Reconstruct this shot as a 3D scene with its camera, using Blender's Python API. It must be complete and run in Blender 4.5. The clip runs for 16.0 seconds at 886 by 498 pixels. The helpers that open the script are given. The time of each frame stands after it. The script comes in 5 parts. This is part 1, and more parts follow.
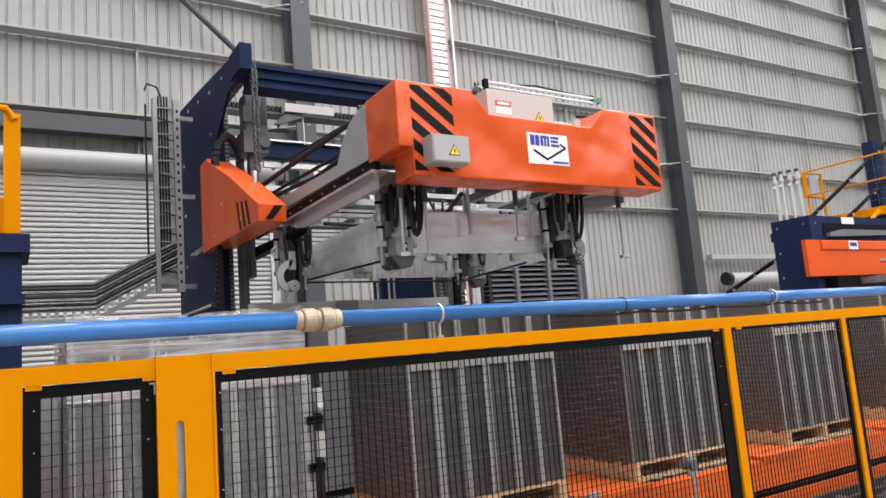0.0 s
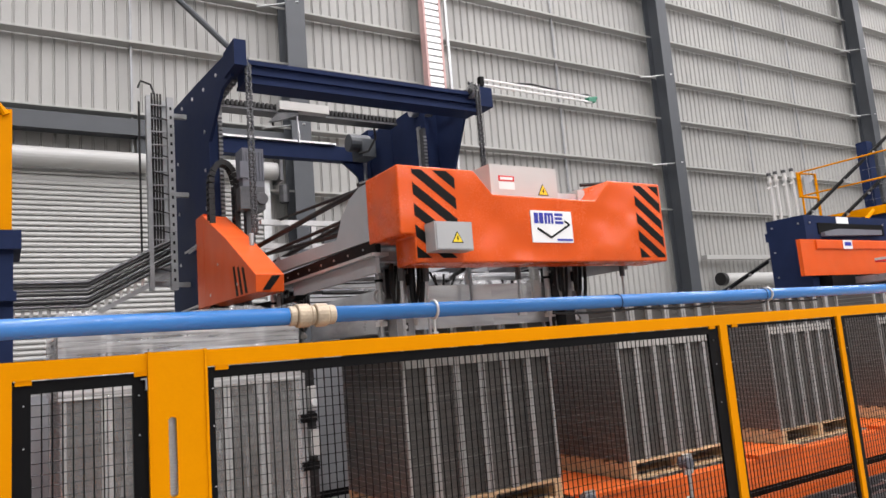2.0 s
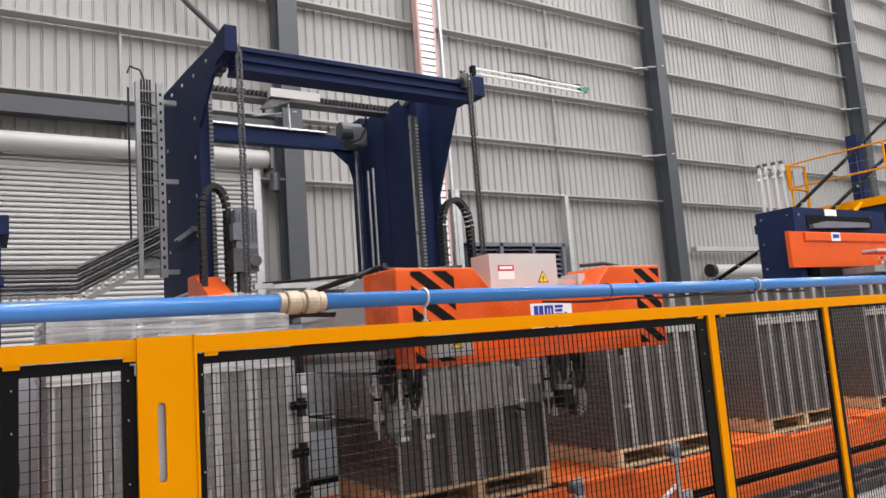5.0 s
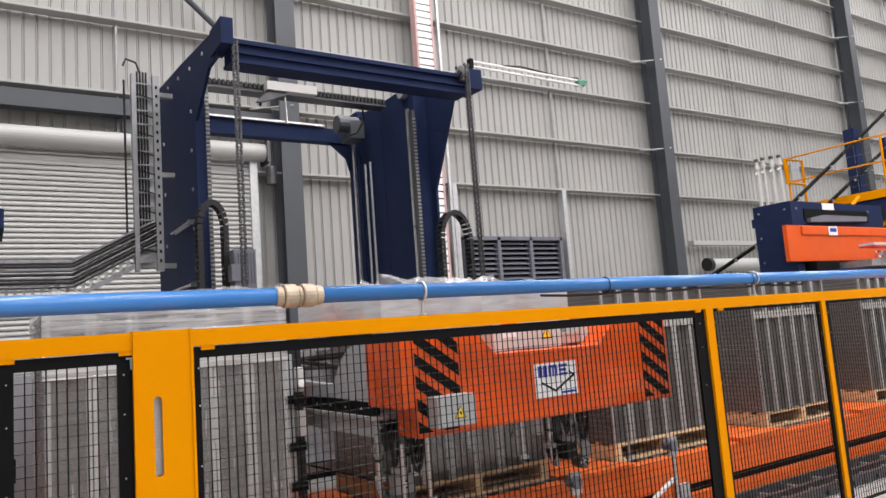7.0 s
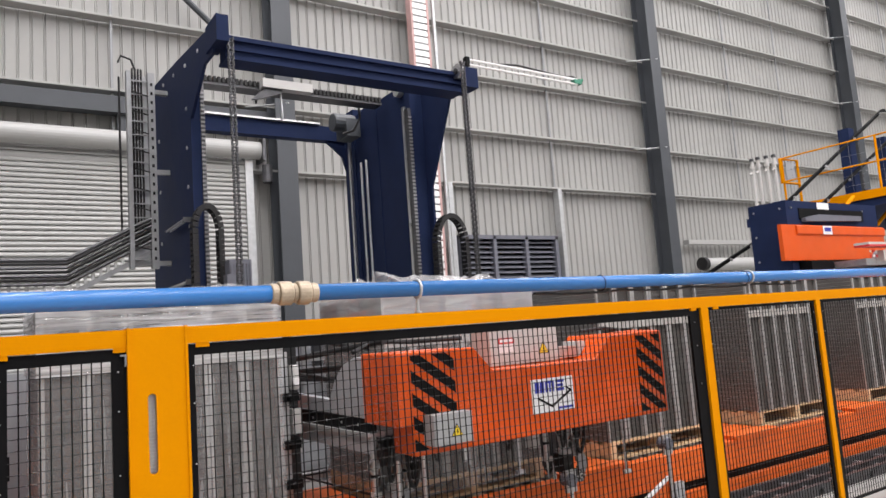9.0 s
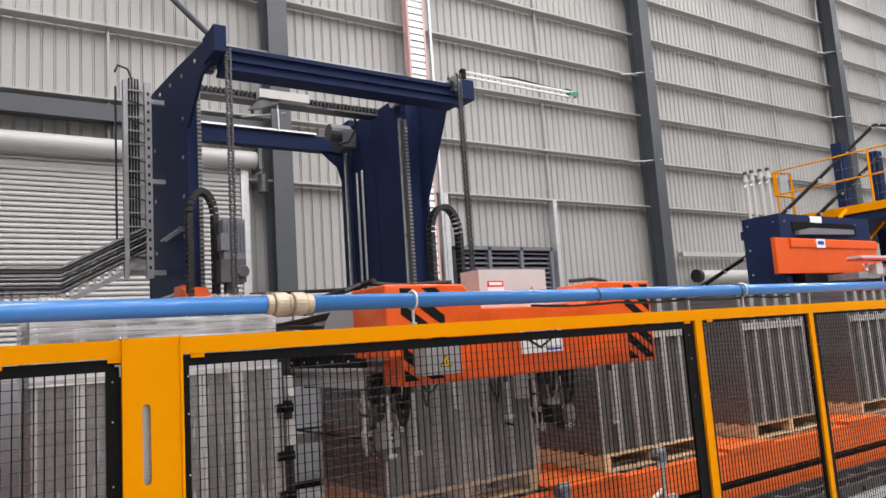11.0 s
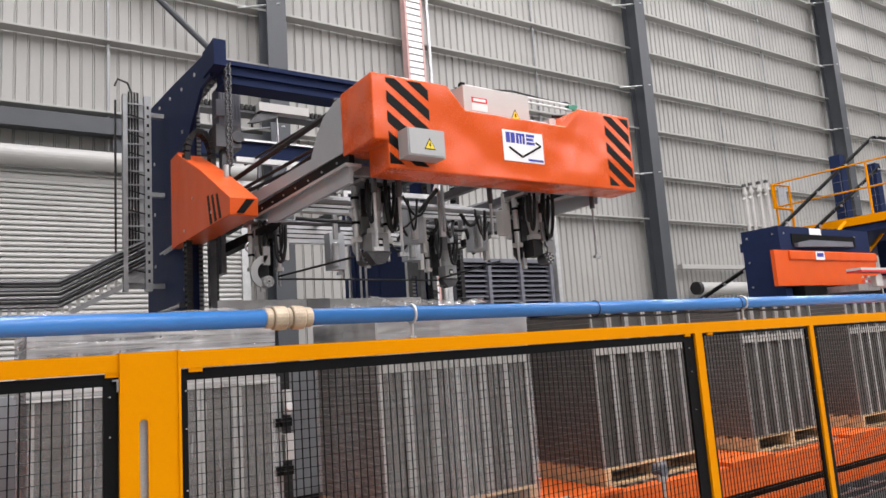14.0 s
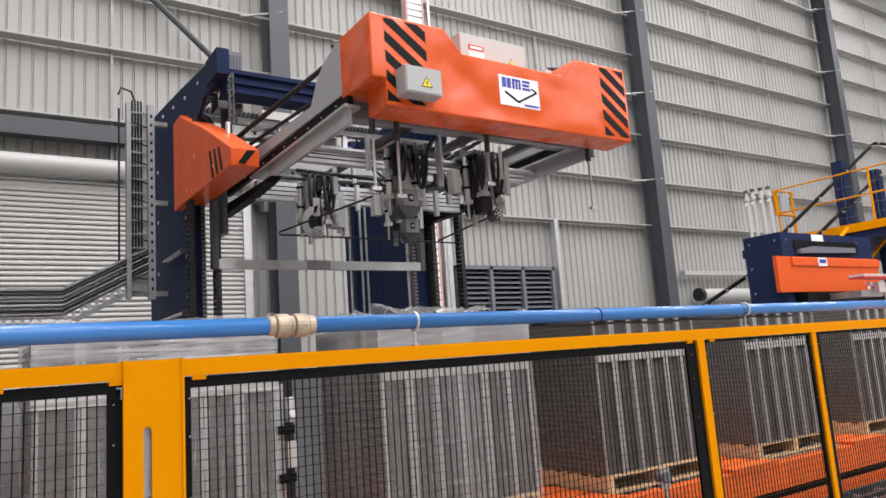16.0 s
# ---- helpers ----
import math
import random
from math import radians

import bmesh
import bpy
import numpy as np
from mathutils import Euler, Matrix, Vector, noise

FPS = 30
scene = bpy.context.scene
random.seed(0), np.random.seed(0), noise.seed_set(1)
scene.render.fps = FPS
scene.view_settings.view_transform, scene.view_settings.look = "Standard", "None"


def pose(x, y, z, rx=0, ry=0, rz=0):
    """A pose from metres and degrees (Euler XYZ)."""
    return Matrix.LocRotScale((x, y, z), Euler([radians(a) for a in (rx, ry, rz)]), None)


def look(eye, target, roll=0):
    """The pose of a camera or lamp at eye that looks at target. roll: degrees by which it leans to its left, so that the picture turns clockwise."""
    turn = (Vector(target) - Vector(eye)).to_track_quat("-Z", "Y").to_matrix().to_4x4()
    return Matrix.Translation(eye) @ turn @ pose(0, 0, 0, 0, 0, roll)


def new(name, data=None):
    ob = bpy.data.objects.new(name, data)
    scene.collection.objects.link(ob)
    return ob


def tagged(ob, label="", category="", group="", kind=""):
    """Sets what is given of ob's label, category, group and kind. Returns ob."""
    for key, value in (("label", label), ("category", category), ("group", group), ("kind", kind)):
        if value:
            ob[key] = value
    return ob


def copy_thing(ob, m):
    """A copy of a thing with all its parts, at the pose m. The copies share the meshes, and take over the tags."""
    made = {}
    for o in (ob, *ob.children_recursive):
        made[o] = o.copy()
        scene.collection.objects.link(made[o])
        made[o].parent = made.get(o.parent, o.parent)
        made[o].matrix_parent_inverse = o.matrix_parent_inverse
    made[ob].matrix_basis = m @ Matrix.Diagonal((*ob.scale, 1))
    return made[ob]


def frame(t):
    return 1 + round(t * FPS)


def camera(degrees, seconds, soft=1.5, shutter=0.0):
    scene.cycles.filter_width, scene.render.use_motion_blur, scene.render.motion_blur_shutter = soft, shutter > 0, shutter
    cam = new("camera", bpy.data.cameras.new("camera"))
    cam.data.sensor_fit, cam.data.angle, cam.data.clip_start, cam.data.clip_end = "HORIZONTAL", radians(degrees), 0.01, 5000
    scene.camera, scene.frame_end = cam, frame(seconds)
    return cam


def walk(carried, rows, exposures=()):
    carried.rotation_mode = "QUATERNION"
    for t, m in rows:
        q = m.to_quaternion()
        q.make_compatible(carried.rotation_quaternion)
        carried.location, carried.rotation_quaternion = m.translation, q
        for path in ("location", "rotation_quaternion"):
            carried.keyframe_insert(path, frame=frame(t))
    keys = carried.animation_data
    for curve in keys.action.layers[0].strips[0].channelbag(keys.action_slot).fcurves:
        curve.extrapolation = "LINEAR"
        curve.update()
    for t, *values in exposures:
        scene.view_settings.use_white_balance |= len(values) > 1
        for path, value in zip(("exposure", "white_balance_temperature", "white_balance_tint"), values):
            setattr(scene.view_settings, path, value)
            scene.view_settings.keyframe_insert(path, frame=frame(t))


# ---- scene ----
cam = camera(63.5, 16.0, soft=1.55)
PATH = [
    (0, (0.005, 0.432, 1.846), (1.045, 2.118, 2.117), -4.6),
    (0.5, (0.012, 0.441, 1.837), (1.054, 2.125, 2.115), -4.6),
    (1, (0.015, 0.445, 1.831), (1.06, 2.128, 2.11), -4.6),
    (1.5, (0.019, 0.453, 1.824), (1.067, 2.134, 2.102), -4.6),
    (2, (0.018, 0.459, 1.82), (1.07, 2.138, 2.093), -4.6),
    (2.5, (0.015, 0.452, 1.823), (1.071, 2.129, 2.09), -4.5),
    (3, (0.018, 0.448, 1.816), (1.079, 2.123, 2.079), -4.5),
    (3.5, (0.019, 0.448, 1.817), (1.084, 2.121, 2.074), -4.4),
    (4, (0.018, 0.451, 1.814), (1.088, 2.122, 2.066), -4.3),
    (6.5, (0.023, 0.469, 1.803), (1.101, 2.138, 2.035), -4.3),
    (7, (0.026, 0.474, 1.806), (1.106, 2.142, 2.033), -4.3),
    (7.5, (0.027, 0.474, 1.802), (1.108, 2.142, 2.027), -4.3),
    (8, (0.025, 0.474, 1.8), (1.108, 2.14, 2.022), -4.3),
    (8.5, (0.026, 0.476, 1.799), (1.113, 2.14, 2.021), -4.3),
    (9, (0.028, 0.477, 1.8), (1.118, 2.139, 2.023), -4.2),
    (11.5, (0.016, 0.467, 1.808), (1.12, 2.115, 2.067), -3.9),
    (12, (0.016, 0.473, 1.809), (1.121, 2.118, 2.075), -3.9),
    (12.5, (0.014, 0.474, 1.81), (1.12, 2.117, 2.083), -3.8),
    (13, (0.02, 0.47, 1.807), (1.125, 2.113, 2.086), -3.9),
    (13.5, (0.02, 0.47, 1.809), (1.124, 2.113, 2.09), -3.9),
    (14, (0.022, 0.474, 1.812), (1.125, 2.118, 2.097), -4.0),
    (14.5, (0.023, 0.472, 1.811), (1.124, 2.117, 2.099), -4.0),
    (15, (0.017, 0.465, 1.812), (1.117, 2.11, 2.105), -4.1),
    (15.5, (0.019, 0.469, 1.814), (1.118, 2.113, 2.114), -4.1),
    (16, (0.014, 0.46, 1.814), (1.111, 2.104, 2.118), -4.1),
]
walk(cam, [(t, look(eye, target, roll)) for t, eye, target, roll in PATH])

# ---- light ----
world = bpy.data.worlds.new("world")
scene.world = world
world.use_nodes = True
_sky = world.node_tree.nodes.new("ShaderNodeTexSky")
_sky.sky_type, _sky.sun_disc, _sky.sun_elevation, _sky.sun_rotation = "NISHITA", False, radians(50), radians(200)
_bg = world.node_tree.nodes["Background"]
_bg.inputs["Strength"].default_value = 0.1
world.node_tree.links.new(_sky.outputs[0], _bg.inputs[0])
scene.view_settings.exposure = 0.27

# Unseen strips; the one at -6.5 is added to fill left-facing sides.
SKYLIGHT_AND_FILL_X = (-6.5, 1.5, 9.5, 18.0, 28.0, 38.0)
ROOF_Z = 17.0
for sx in SKYLIGHT_AND_FILL_X:
    # Run on south behind the camera, added to brighten faces turned to it.
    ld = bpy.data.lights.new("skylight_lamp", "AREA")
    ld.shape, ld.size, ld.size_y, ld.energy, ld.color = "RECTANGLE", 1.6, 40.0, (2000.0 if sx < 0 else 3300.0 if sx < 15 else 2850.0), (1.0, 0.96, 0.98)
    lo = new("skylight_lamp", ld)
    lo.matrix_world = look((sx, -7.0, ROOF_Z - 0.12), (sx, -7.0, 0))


# ---- materials ----
def material(name, color, rough=0.5, metal=0.0, vary=0.12, scale=6.0, fine=90.0, bump=0.05, streak=(1, 1, 1), per_object=0.0, coat=0.0, spec=0.5, waves=0.0,
             alpha=1.0, dirt=None, dirt_amount=0.0, dirt_scale=2.5):
    m = bpy.data.materials.new(name)
    m.use_nodes = True
    nt = m.node_tree
    n, l = nt.nodes, nt.links
    b = n["Principled BSDF"]
    b.inputs["Metallic"].default_value = metal
    b.inputs["Coat Weight"].default_value = coat
    b.inputs["Specular IOR Level"].default_value = spec
    b.inputs["Coat Roughness"].default_value = 0.15
    tc = n.new("ShaderNodeTexCoord")
    mp = n.new("ShaderNodeMapping")
    mp.inputs["Scale"].default_value = streak
    l.new(tc.outputs["Object"], mp.inputs[0])
    big, small = n.new("ShaderNodeTexNoise"), n.new("ShaderNodeTexNoise")
    big.inputs["Scale"].default_value, big.inputs["Detail"].default_value = scale, 5
    small.inputs["Scale"].default_value, small.inputs["Detail"].default_value = fine, 3
    l.new(mp.outputs[0], big.inputs["Vector"])
    l.new(mp.outputs[0], small.inputs["Vector"])
    mix = n.new("ShaderNodeMix")
    mix.data_type = "FLOAT"
    mix.inputs[0].default_value = 0.35
    l.new(big.outputs["Fac"], mix.inputs[2])
    l.new(small.outputs["Fac"], mix.inputs[3])
    ramp = n.new("ShaderNodeValToRGB")
    ramp.color_ramp.elements[0].position, ramp.color_ramp.elements[1].position = 0.3, 0.7
    lo_c = [max(0.0, c * (1 - vary)) for c in color]
    hi_c = [min(1.0, c * (1 + vary)) for c in color]
    ramp.color_ramp.elements[0].color, ramp.color_ramp.elements[1].color = (*lo_c, 1), (*hi_c, 1)
    l.new(mix.outputs[0], ramp.inputs[0])
    out = ramp.outputs[0]
    if dirt:
        dn = n.new("ShaderNodeTexNoise")
        dn.inputs["Scale"].default_value, dn.inputs["Detail"].default_value, dn.inputs["Roughness"].default_value = dirt_scale, 8, 0.7
        l.new(tc.outputs["Object"], dn.inputs["Vector"])
        mr = n.new("ShaderNodeMapRange")
        mr.inputs[1].default_value, mr.inputs[2].default_value = 0.5, 0.75
        mr.inputs[4].default_value = dirt_amount
        l.new(dn.outputs["Fac"], mr.inputs[0])
        dm = n.new("ShaderNodeMix")
        dm.data_type = "RGBA"
        l.new(mr.outputs[0], dm.inputs[0])
        l.new(out, dm.inputs[6])
        dm.inputs[7].default_value = (*dirt, 1)
        out = dm.outputs[2]
    if per_object:
        oi = n.new("ShaderNodeObjectInfo")
        mr2 = n.new("ShaderNodeMapRange")
        mr2.inputs[3].default_value, mr2.inputs[4].default_value = 1 - per_object, 1 + per_object
        l.new(oi.outputs["Random"], mr2.inputs[0])
        hs = n.new("ShaderNodeHueSaturation")
        l.new(mr2.outputs[0], hs.inputs["Value"])
        l.new(out, hs.inputs["Color"])
        out = hs.outputs[0]
    l.new(out, b.inputs["Base Color"])
    rr = n.new("ShaderNodeMapRange")
    rr.inputs[3].default_value, rr.inputs[4].default_value = max(0.04, rough - 0.1), min(1.0, rough + 0.1)
    l.new(mix.outputs[0], rr.inputs[0])
    l.new(rr.outputs[0], b.inputs["Roughness"])
    if bump:
        bp = n.new("ShaderNodeBump")
        bp.inputs["Strength"].default_value, bp.inputs["Distance"].default_value = bump, 0.01
        l.new(mix.outputs[0], bp.inputs["Height"])
        last = bp
        if waves:
            wn = n.new("ShaderNodeTexNoise")
            wn.inputs["Scale"].default_value, wn.inputs["Detail"].default_value = 2.2, 1
            l.new(tc.outputs["Object"], wn.inputs["Vector"])
            last = n.new("ShaderNodeBump")
            last.inputs["Strength"].default_value, last.inputs["Distance"].default_value = 1.0, waves
            l.new(wn.outputs["Fac"], last.inputs["Height"])
            l.new(bp.outputs[0], last.inputs["Normal"])
        l.new(last.outputs[0], b.inputs["Normal"])
    if alpha < 1:
        b.inputs["Alpha"].default_value = alpha
    return m


def film_material(name, cover, grain=(9, 9, 1.6), spread=0.4, gloss=0.26):
    """Clear stretch film: mostly see-through, milky, with a glossy wrinkled skin."""
    m = bpy.data.materials.new(name)
    m.use_nodes = True
    n, l = m.node_tree.nodes, m.node_tree.links
    n.remove(n["Principled BSDF"])
    tc = n.new("ShaderNodeTexCoord")
    mp = n.new("ShaderNodeMapping")
    mp.inputs["Scale"].default_value = grain
    l.new(tc.outputs["Object"], mp.inputs[0])
    nz = n.new("ShaderNodeTexNoise")
    nz.inputs["Scale"].default_value, nz.inputs["Detail"].default_value, nz.inputs["Distortion"].default_value = 1.6, 6, 0.6
    l.new(mp.outputs[0], nz.inputs["Vector"])
    bp = n.new("ShaderNodeBump")
    bp.inputs["Strength"].default_value, bp.inputs["Distance"].default_value = 0.5, 0.02
    l.new(nz.outputs["Fac"], bp.inputs["Height"])
    tr, df, gl = n.new("ShaderNodeBsdfTransparent"), n.new("ShaderNodeBsdfDiffuse"), n.new("ShaderNodeBsdfGlossy")
    tl = n.new("ShaderNodeBsdfTranslucent")
    df.inputs["Color"].default_value = tl.inputs["Color"].default_value = (0.97, 0.975, 0.98, 1)
    gl.inputs["Roughness"].default_value = 0.16
    for s in (df, gl):
        l.new(bp.outputs[0], s.inputs["Normal"])
    dt, sk, fin = n.new("ShaderNodeMixShader"), n.new("ShaderNodeMixShader"), n.new("ShaderNodeMixShader")
    dt.inputs[0].default_value = 0.55
    l.new(df.outputs[0], dt.inputs[1])
    l.new(tl.outputs[0], dt.inputs[2])
    sk.inputs[0].default_value = gloss
    l.new(dt.outputs[0], sk.inputs[1])
    l.new(gl.outputs[0], sk.inputs[2])
    mr = n.new("ShaderNodeMapRange")
    mr.inputs[1].default_value, mr.inputs[2].default_value = 0.3, 0.7
    mr.inputs[3].default_value, mr.inputs[4].default_value = cover * (1 - spread), min(1.0, cover * (1 + spread))
    l.new(nz.outputs["Fac"], mr.inputs[0])
    l.new(mr.outputs[0], fin.inputs[0])
    l.new(tr.outputs[0], fin.inputs[1])
    l.new(sk.outputs[0], fin.inputs[2])
    l.new(fin.outputs[0], n["Material Output"].inputs[0])
    return m


ORANGE = material("orange_paint", (0.66, 0.088, 0.009), 0.27, vary=0.05, scale=3, bump=0.015, spec=0.36, waves=0.1, dirt=(0.4, 0.12, 0.05), dirt_amount=0.15)
ORANGE_FLAT = material("orange_flat_paint", (0.66, 0.09, 0.009), 0.4, vary=0.05, scale=3, bump=0.015, spec=0.3, waves=0.02, dirt=(0.4, 0.12, 0.05), dirt_amount=0.2)
ORANGE_DULL = material("orange_steel", (0.76, 0.14, 0.02), 0.5, vary=0.1, spec=0.25, dirt=(0.2, 0.1, 0.06), dirt_amount=0.4)
YELLOW = material("yellow_paint", (0.66, 0.243, 0.0), 0.5, vary=0.04, scale=2, bump=0.015, spec=0.03, dirt=(0.5, 0.22, 0.01), dirt_amount=0.15)
NAVY = material("navy_paint", (0.0165, 0.0255, 0.066), 0.55, vary=0.12, bump=0.02, spec=0.045, dirt=(0.02, 0.028, 0.06), dirt_amount=0.35)
BLACK = material("black_steel", (0.004, 0.004, 0.0045), 0.55, vary=0.25, spec=0.1)
RUBBER = material("black_plastic", (0.014, 0.0135, 0.014), 0.55, vary=0.3, spec=0.35)
STRIPE = material("black_tape", (0.006, 0.0055, 0.0055), 0.5, vary=0.15, spec=0.12)
CLADDING = material("painted_cladding", (0.346, 0.343, 0.325), 0.55, vary=0.05, scale=1.2, streak=(1, 1, 0.15), bump=0.01, dirt=(0.27, 0.268, 0.25), dirt_amount=0.45, dirt_scale=0.6)
GALV = material("galvanised_steel", (0.52, 0.53, 0.53), 0.42, metal=0.6, vary=0.15, scale=9)
GIRT = material("girt_steel", (0.38, 0.377, 0.362), 0.55, vary=0.1, scale=3, streak=(0.2, 1, 1))
DULL_GALV = material("dull_galvanised", (0.27, 0.275, 0.28), 0.5, metal=0.3, vary=0.2, scale=9)
COLUMN_GREY = material("column_paint", (0.05, 0.056, 0.064), 0.5, vary=0.12, scale=2)
GREY = material("grey_paint", (0.36, 0.37, 0.385), 0.42, vary=0.06, bump=0.02, dirt=(0.25, 0.25, 0.26), dirt_amount=0.3)
BOX_GREY = material("enclosure_grey", (0.38, 0.385, 0.385), 0.45, vary=0.04, bump=0.02)
BOX_WHITE = material("enclosure_white", (0.50, 0.49, 0.47), 0.45, vary=0.04, bump=0.02)
ANODISED = material("anodised_profile", (0.56, 0.57, 0.58), 0.4, metal=0.15, vary=0.1, scale=12)
STEEL = material("bare_steel", (0.55, 0.55, 0.56), 0.3, metal=0.9, vary=0.2, scale=12)
DARK_STEEL = material("dark_steel", (0.09, 0.09, 0.095), 0.38, metal=0.6, vary=0.3, scale=12)
ALUMINIUM = material("aluminium", (0.62, 0.62, 0.62), 0.35, metal=0.85, vary=0.12, scale=15)
SHUTTER = material("shutter_slat", (0.40, 0.40, 0.385), 0.42, vary=0.04, streak=(0.3, 1, 1), bump=0.01, per_object=0.03)
PIPE_BLUE = material("blue_pipe", (0.036, 0.165, 0.44), 0.22, vary=0.12, scale=6, streak=(0.15, 3, 3), bump=0.03)
BRASS = material("tan_fitting", (0.40, 0.325, 0.235), 0.42, metal=0.25, vary=0.25, scale=14)
WHITE = material("white_vinyl", (0.78, 0.78, 0.77), 0.4, vary=0.03, bump=0)
# Lighter, shinier copy of the wire black, for light caught on level wires.
WIRE_LIT = material("lit_level_wire", (0.009, 0.009, 0.0095), 0.35, vary=0.2, spec=0.42)
SHEET_TOP = material("stack_top_band", (0.36, 0.35, 0.325), 0.6, vary=0.2, scale=12, per_object=0.1)
BLUE_INK = material("blue_print", (0.02, 0.03, 0.32), 0.4, vary=0.05, bump=0)
RED_INK = material("red_print", (0.6, 0.03, 0.03), 0.4, vary=0.05, bump=0)
SIGN_YELLOW = material("sign_yellow", (0.85, 0.62, 0.02), 0.4, vary=0.04, bump=0)
GREEN = material("green_plastic", (0.03, 0.2, 0.12), 0.4, vary=0.1)
WOOD = material("pallet_wood", (0.62, 0.44, 0.25), 0.7, vary=0.25, scale=5, streak=(0.3, 4, 4), bump=0.2, per_object=0.15)
SHEET_SIDE = material("stack_side", (0.125, 0.118, 0.11), 0.55, metal=0.1, vary=0.2, scale=8, per_object=0.1)
SHEET_DARK = material("stack_layer", (0.085, 0.079, 0.073), 0.5, metal=0.2, vary=0.3, scale=14, per_object=0.12)
SHEET_EDGE = material("stack_edge_strip", (0.32, 0.315, 0.305), 0.5, metal=0.1, vary=0.25, scale=10, per_object=0.12)
CONCRETE = material("concrete_floor", (0.31, 0.30, 0.283), 0.45, vary=0.15, scale=1.5, bump=0.1, dirt=(0.19, 0.183, 0.17), dirt_amount=0.5, dirt_scale=0.8)
LOUVRE = material("louvre_grey", (0.13, 0.135, 0.16), 0.5, vary=0.15)
PINK = material("faded_red_trim", (0.52, 0.33, 0.31), 0.6, vary=0.15)
ROOF = material("roof_sheet", (0.62, 0.62, 0.60), 0.6, vary=0.06, scale=1)
FILM = film_material("stretch_film", 0.22, (30, 30, 0.6), 0.75)
FILM_BAND = film_material("gathered_film", 0.82, (1.2, 1.2, 7), 0.2, 0.55)
FILM_FOLD = film_material("folded_film", 0.5, (0.9, 0.9, 22), 0.85)
FILM_TOP = film_material("loose_film", 0.3, (5, 5, 5), 0.4)
FILM_WRAP = film_material("hood_film", 0.24, (12, 12, 1.1), 0.6)

# ---- mesh helpers ----
ORIGIN = {}


def box(bm, a, b):
    x0, y0, z0 = a
    x1, y1, z1 = b
    v = [bm.verts.new(p) for p in ((x0, y0, z0), (x1, y0, z0), (x1, y1, z0), (x0, y1, z0), (x0, y0, z1), (x1, y0, z1), (x1, y1, z1), (x0, y1, z1))]
    for f in ((3, 2, 1, 0), (4, 5, 6, 7), (0, 1, 5, 4), (1, 2, 6, 5), (2, 3, 7, 6), (3, 0, 4, 7)):
        bm.faces.new([v[i] for i in f])
    return bm


def prism(bm, poly, axis, a, b):
    """A polygon of the two other axes, drawn out along axis from a to b."""
    def at(p, d):
        q = list(p)
        q.insert("xyz".index(axis), d)
        return q
    lo_v, hi_v = [bm.verts.new(at(p, a)) for p in poly], [bm.verts.new(at(p, b)) for p in poly]
    fs = [bm.faces.new(lo_v), bm.faces.new(hi_v)]
    for i in range(len(poly)):
        j = (i + 1) % len(poly)
        fs.append(bm.faces.new((lo_v[i], lo_v[j], hi_v[j], hi_v[i])))
    bmesh.ops.recalc_face_normals(bm, faces=fs)
    return bm


def rod(bm, p, q, r, n=10, r2=None):
    p, q = Vector(p), Vector(q)
    d = q - p
    m = Matrix.Translation((p + q) / 2) @ d.to_track_quat("Z", "Y").to_matrix().to_4x4()
    bmesh.ops.create_cone(bm, cap_ends=True, segments=n, radius1=r, radius2=r if r2 is None else r2, depth=d.length, matrix=m)
    return bm


def bar(bm, p, q, w, h):
    """A square bar from p to q, w wide and h high."""
    p, q = Vector(p), Vector(q)
    d = q - p
    m = Matrix.Translation((p + q) / 2) @ d.to_track_quat("Y", "Z").to_matrix().to_4x4() @ Matrix.Diagonal((w, d.length, h, 1))
    bmesh.ops.create_cube(bm, size=1, matrix=m)
    return bm


def bent(bm, pts, r, n=8):
    """One tube swept along the points."""
    pts = [Vector(p) for p in pts]
    rings = []
    for i, p in enumerate(pts):
        d = (pts[min(i + 1, len(pts) - 1)] - pts[max(i - 1, 0)]).normalized()
        u = d.orthogonal().normalized() if i == 0 else (u - d * u.dot(d)).normalized()
        w = d.cross(u)
        rings.append([bm.verts.new(p + (u * math.cos(2 * math.pi * k / n) + w * math.sin(2 * math.pi * k / n)) * r) for k in range(n)])
    for a, b in zip(rings, rings[1:]):
        for k in range(n):
            bm.faces.new((a[k], a[(k + 1) % n], b[(k + 1) % n], b[k]))
    bm.faces.new(rings[0][::-1])
    bm.faces.new(rings[-1])
    return bm


def torus(bm, c, axis, R, r, n=20, k=8):
    ax = Vector(axis).to_track_quat("Z", "Y").to_matrix()
    rings = []
    for i in range(n):
        a = 2 * math.pi * i / n
        rings.append([bm.verts.new(Vector(c) + ax @ Vector(((R + r * math.cos(2 * math.pi * j / k)) * math.cos(a), (R + r * math.cos(2 * math.pi * j / k)) * math.sin(a), r * math.sin(2 * math.pi * j / k)))) for j in range(k)])
    for i in range(n):
        for j in range(k):
            bm.faces.new((rings[i][j], rings[(i + 1) % n][j], rings[(i + 1) % n][(j + 1) % k], rings[i][(j + 1) % k]))
    return bm


def bevelled(bm, w, seg=2):
    es = [e for e in bm.edges if len(e.link_faces) == 2 and e.calc_face_angle(0) > 0.6]
    bmesh.ops.bevel(bm, geom=es, offset=w, segments=seg, affect="EDGES", profile=0.5)
    return bm


def mesh_of(name, bm, mat, smooth=False):
    me = bpy.data.meshes.new(name)
    bm.to_mesh(me)
    bm.free()
    me.materials.append(mat)
    if smooth:
        me.polygons.foreach_set("use_smooth", [True] * len(me.polygons))
    return me


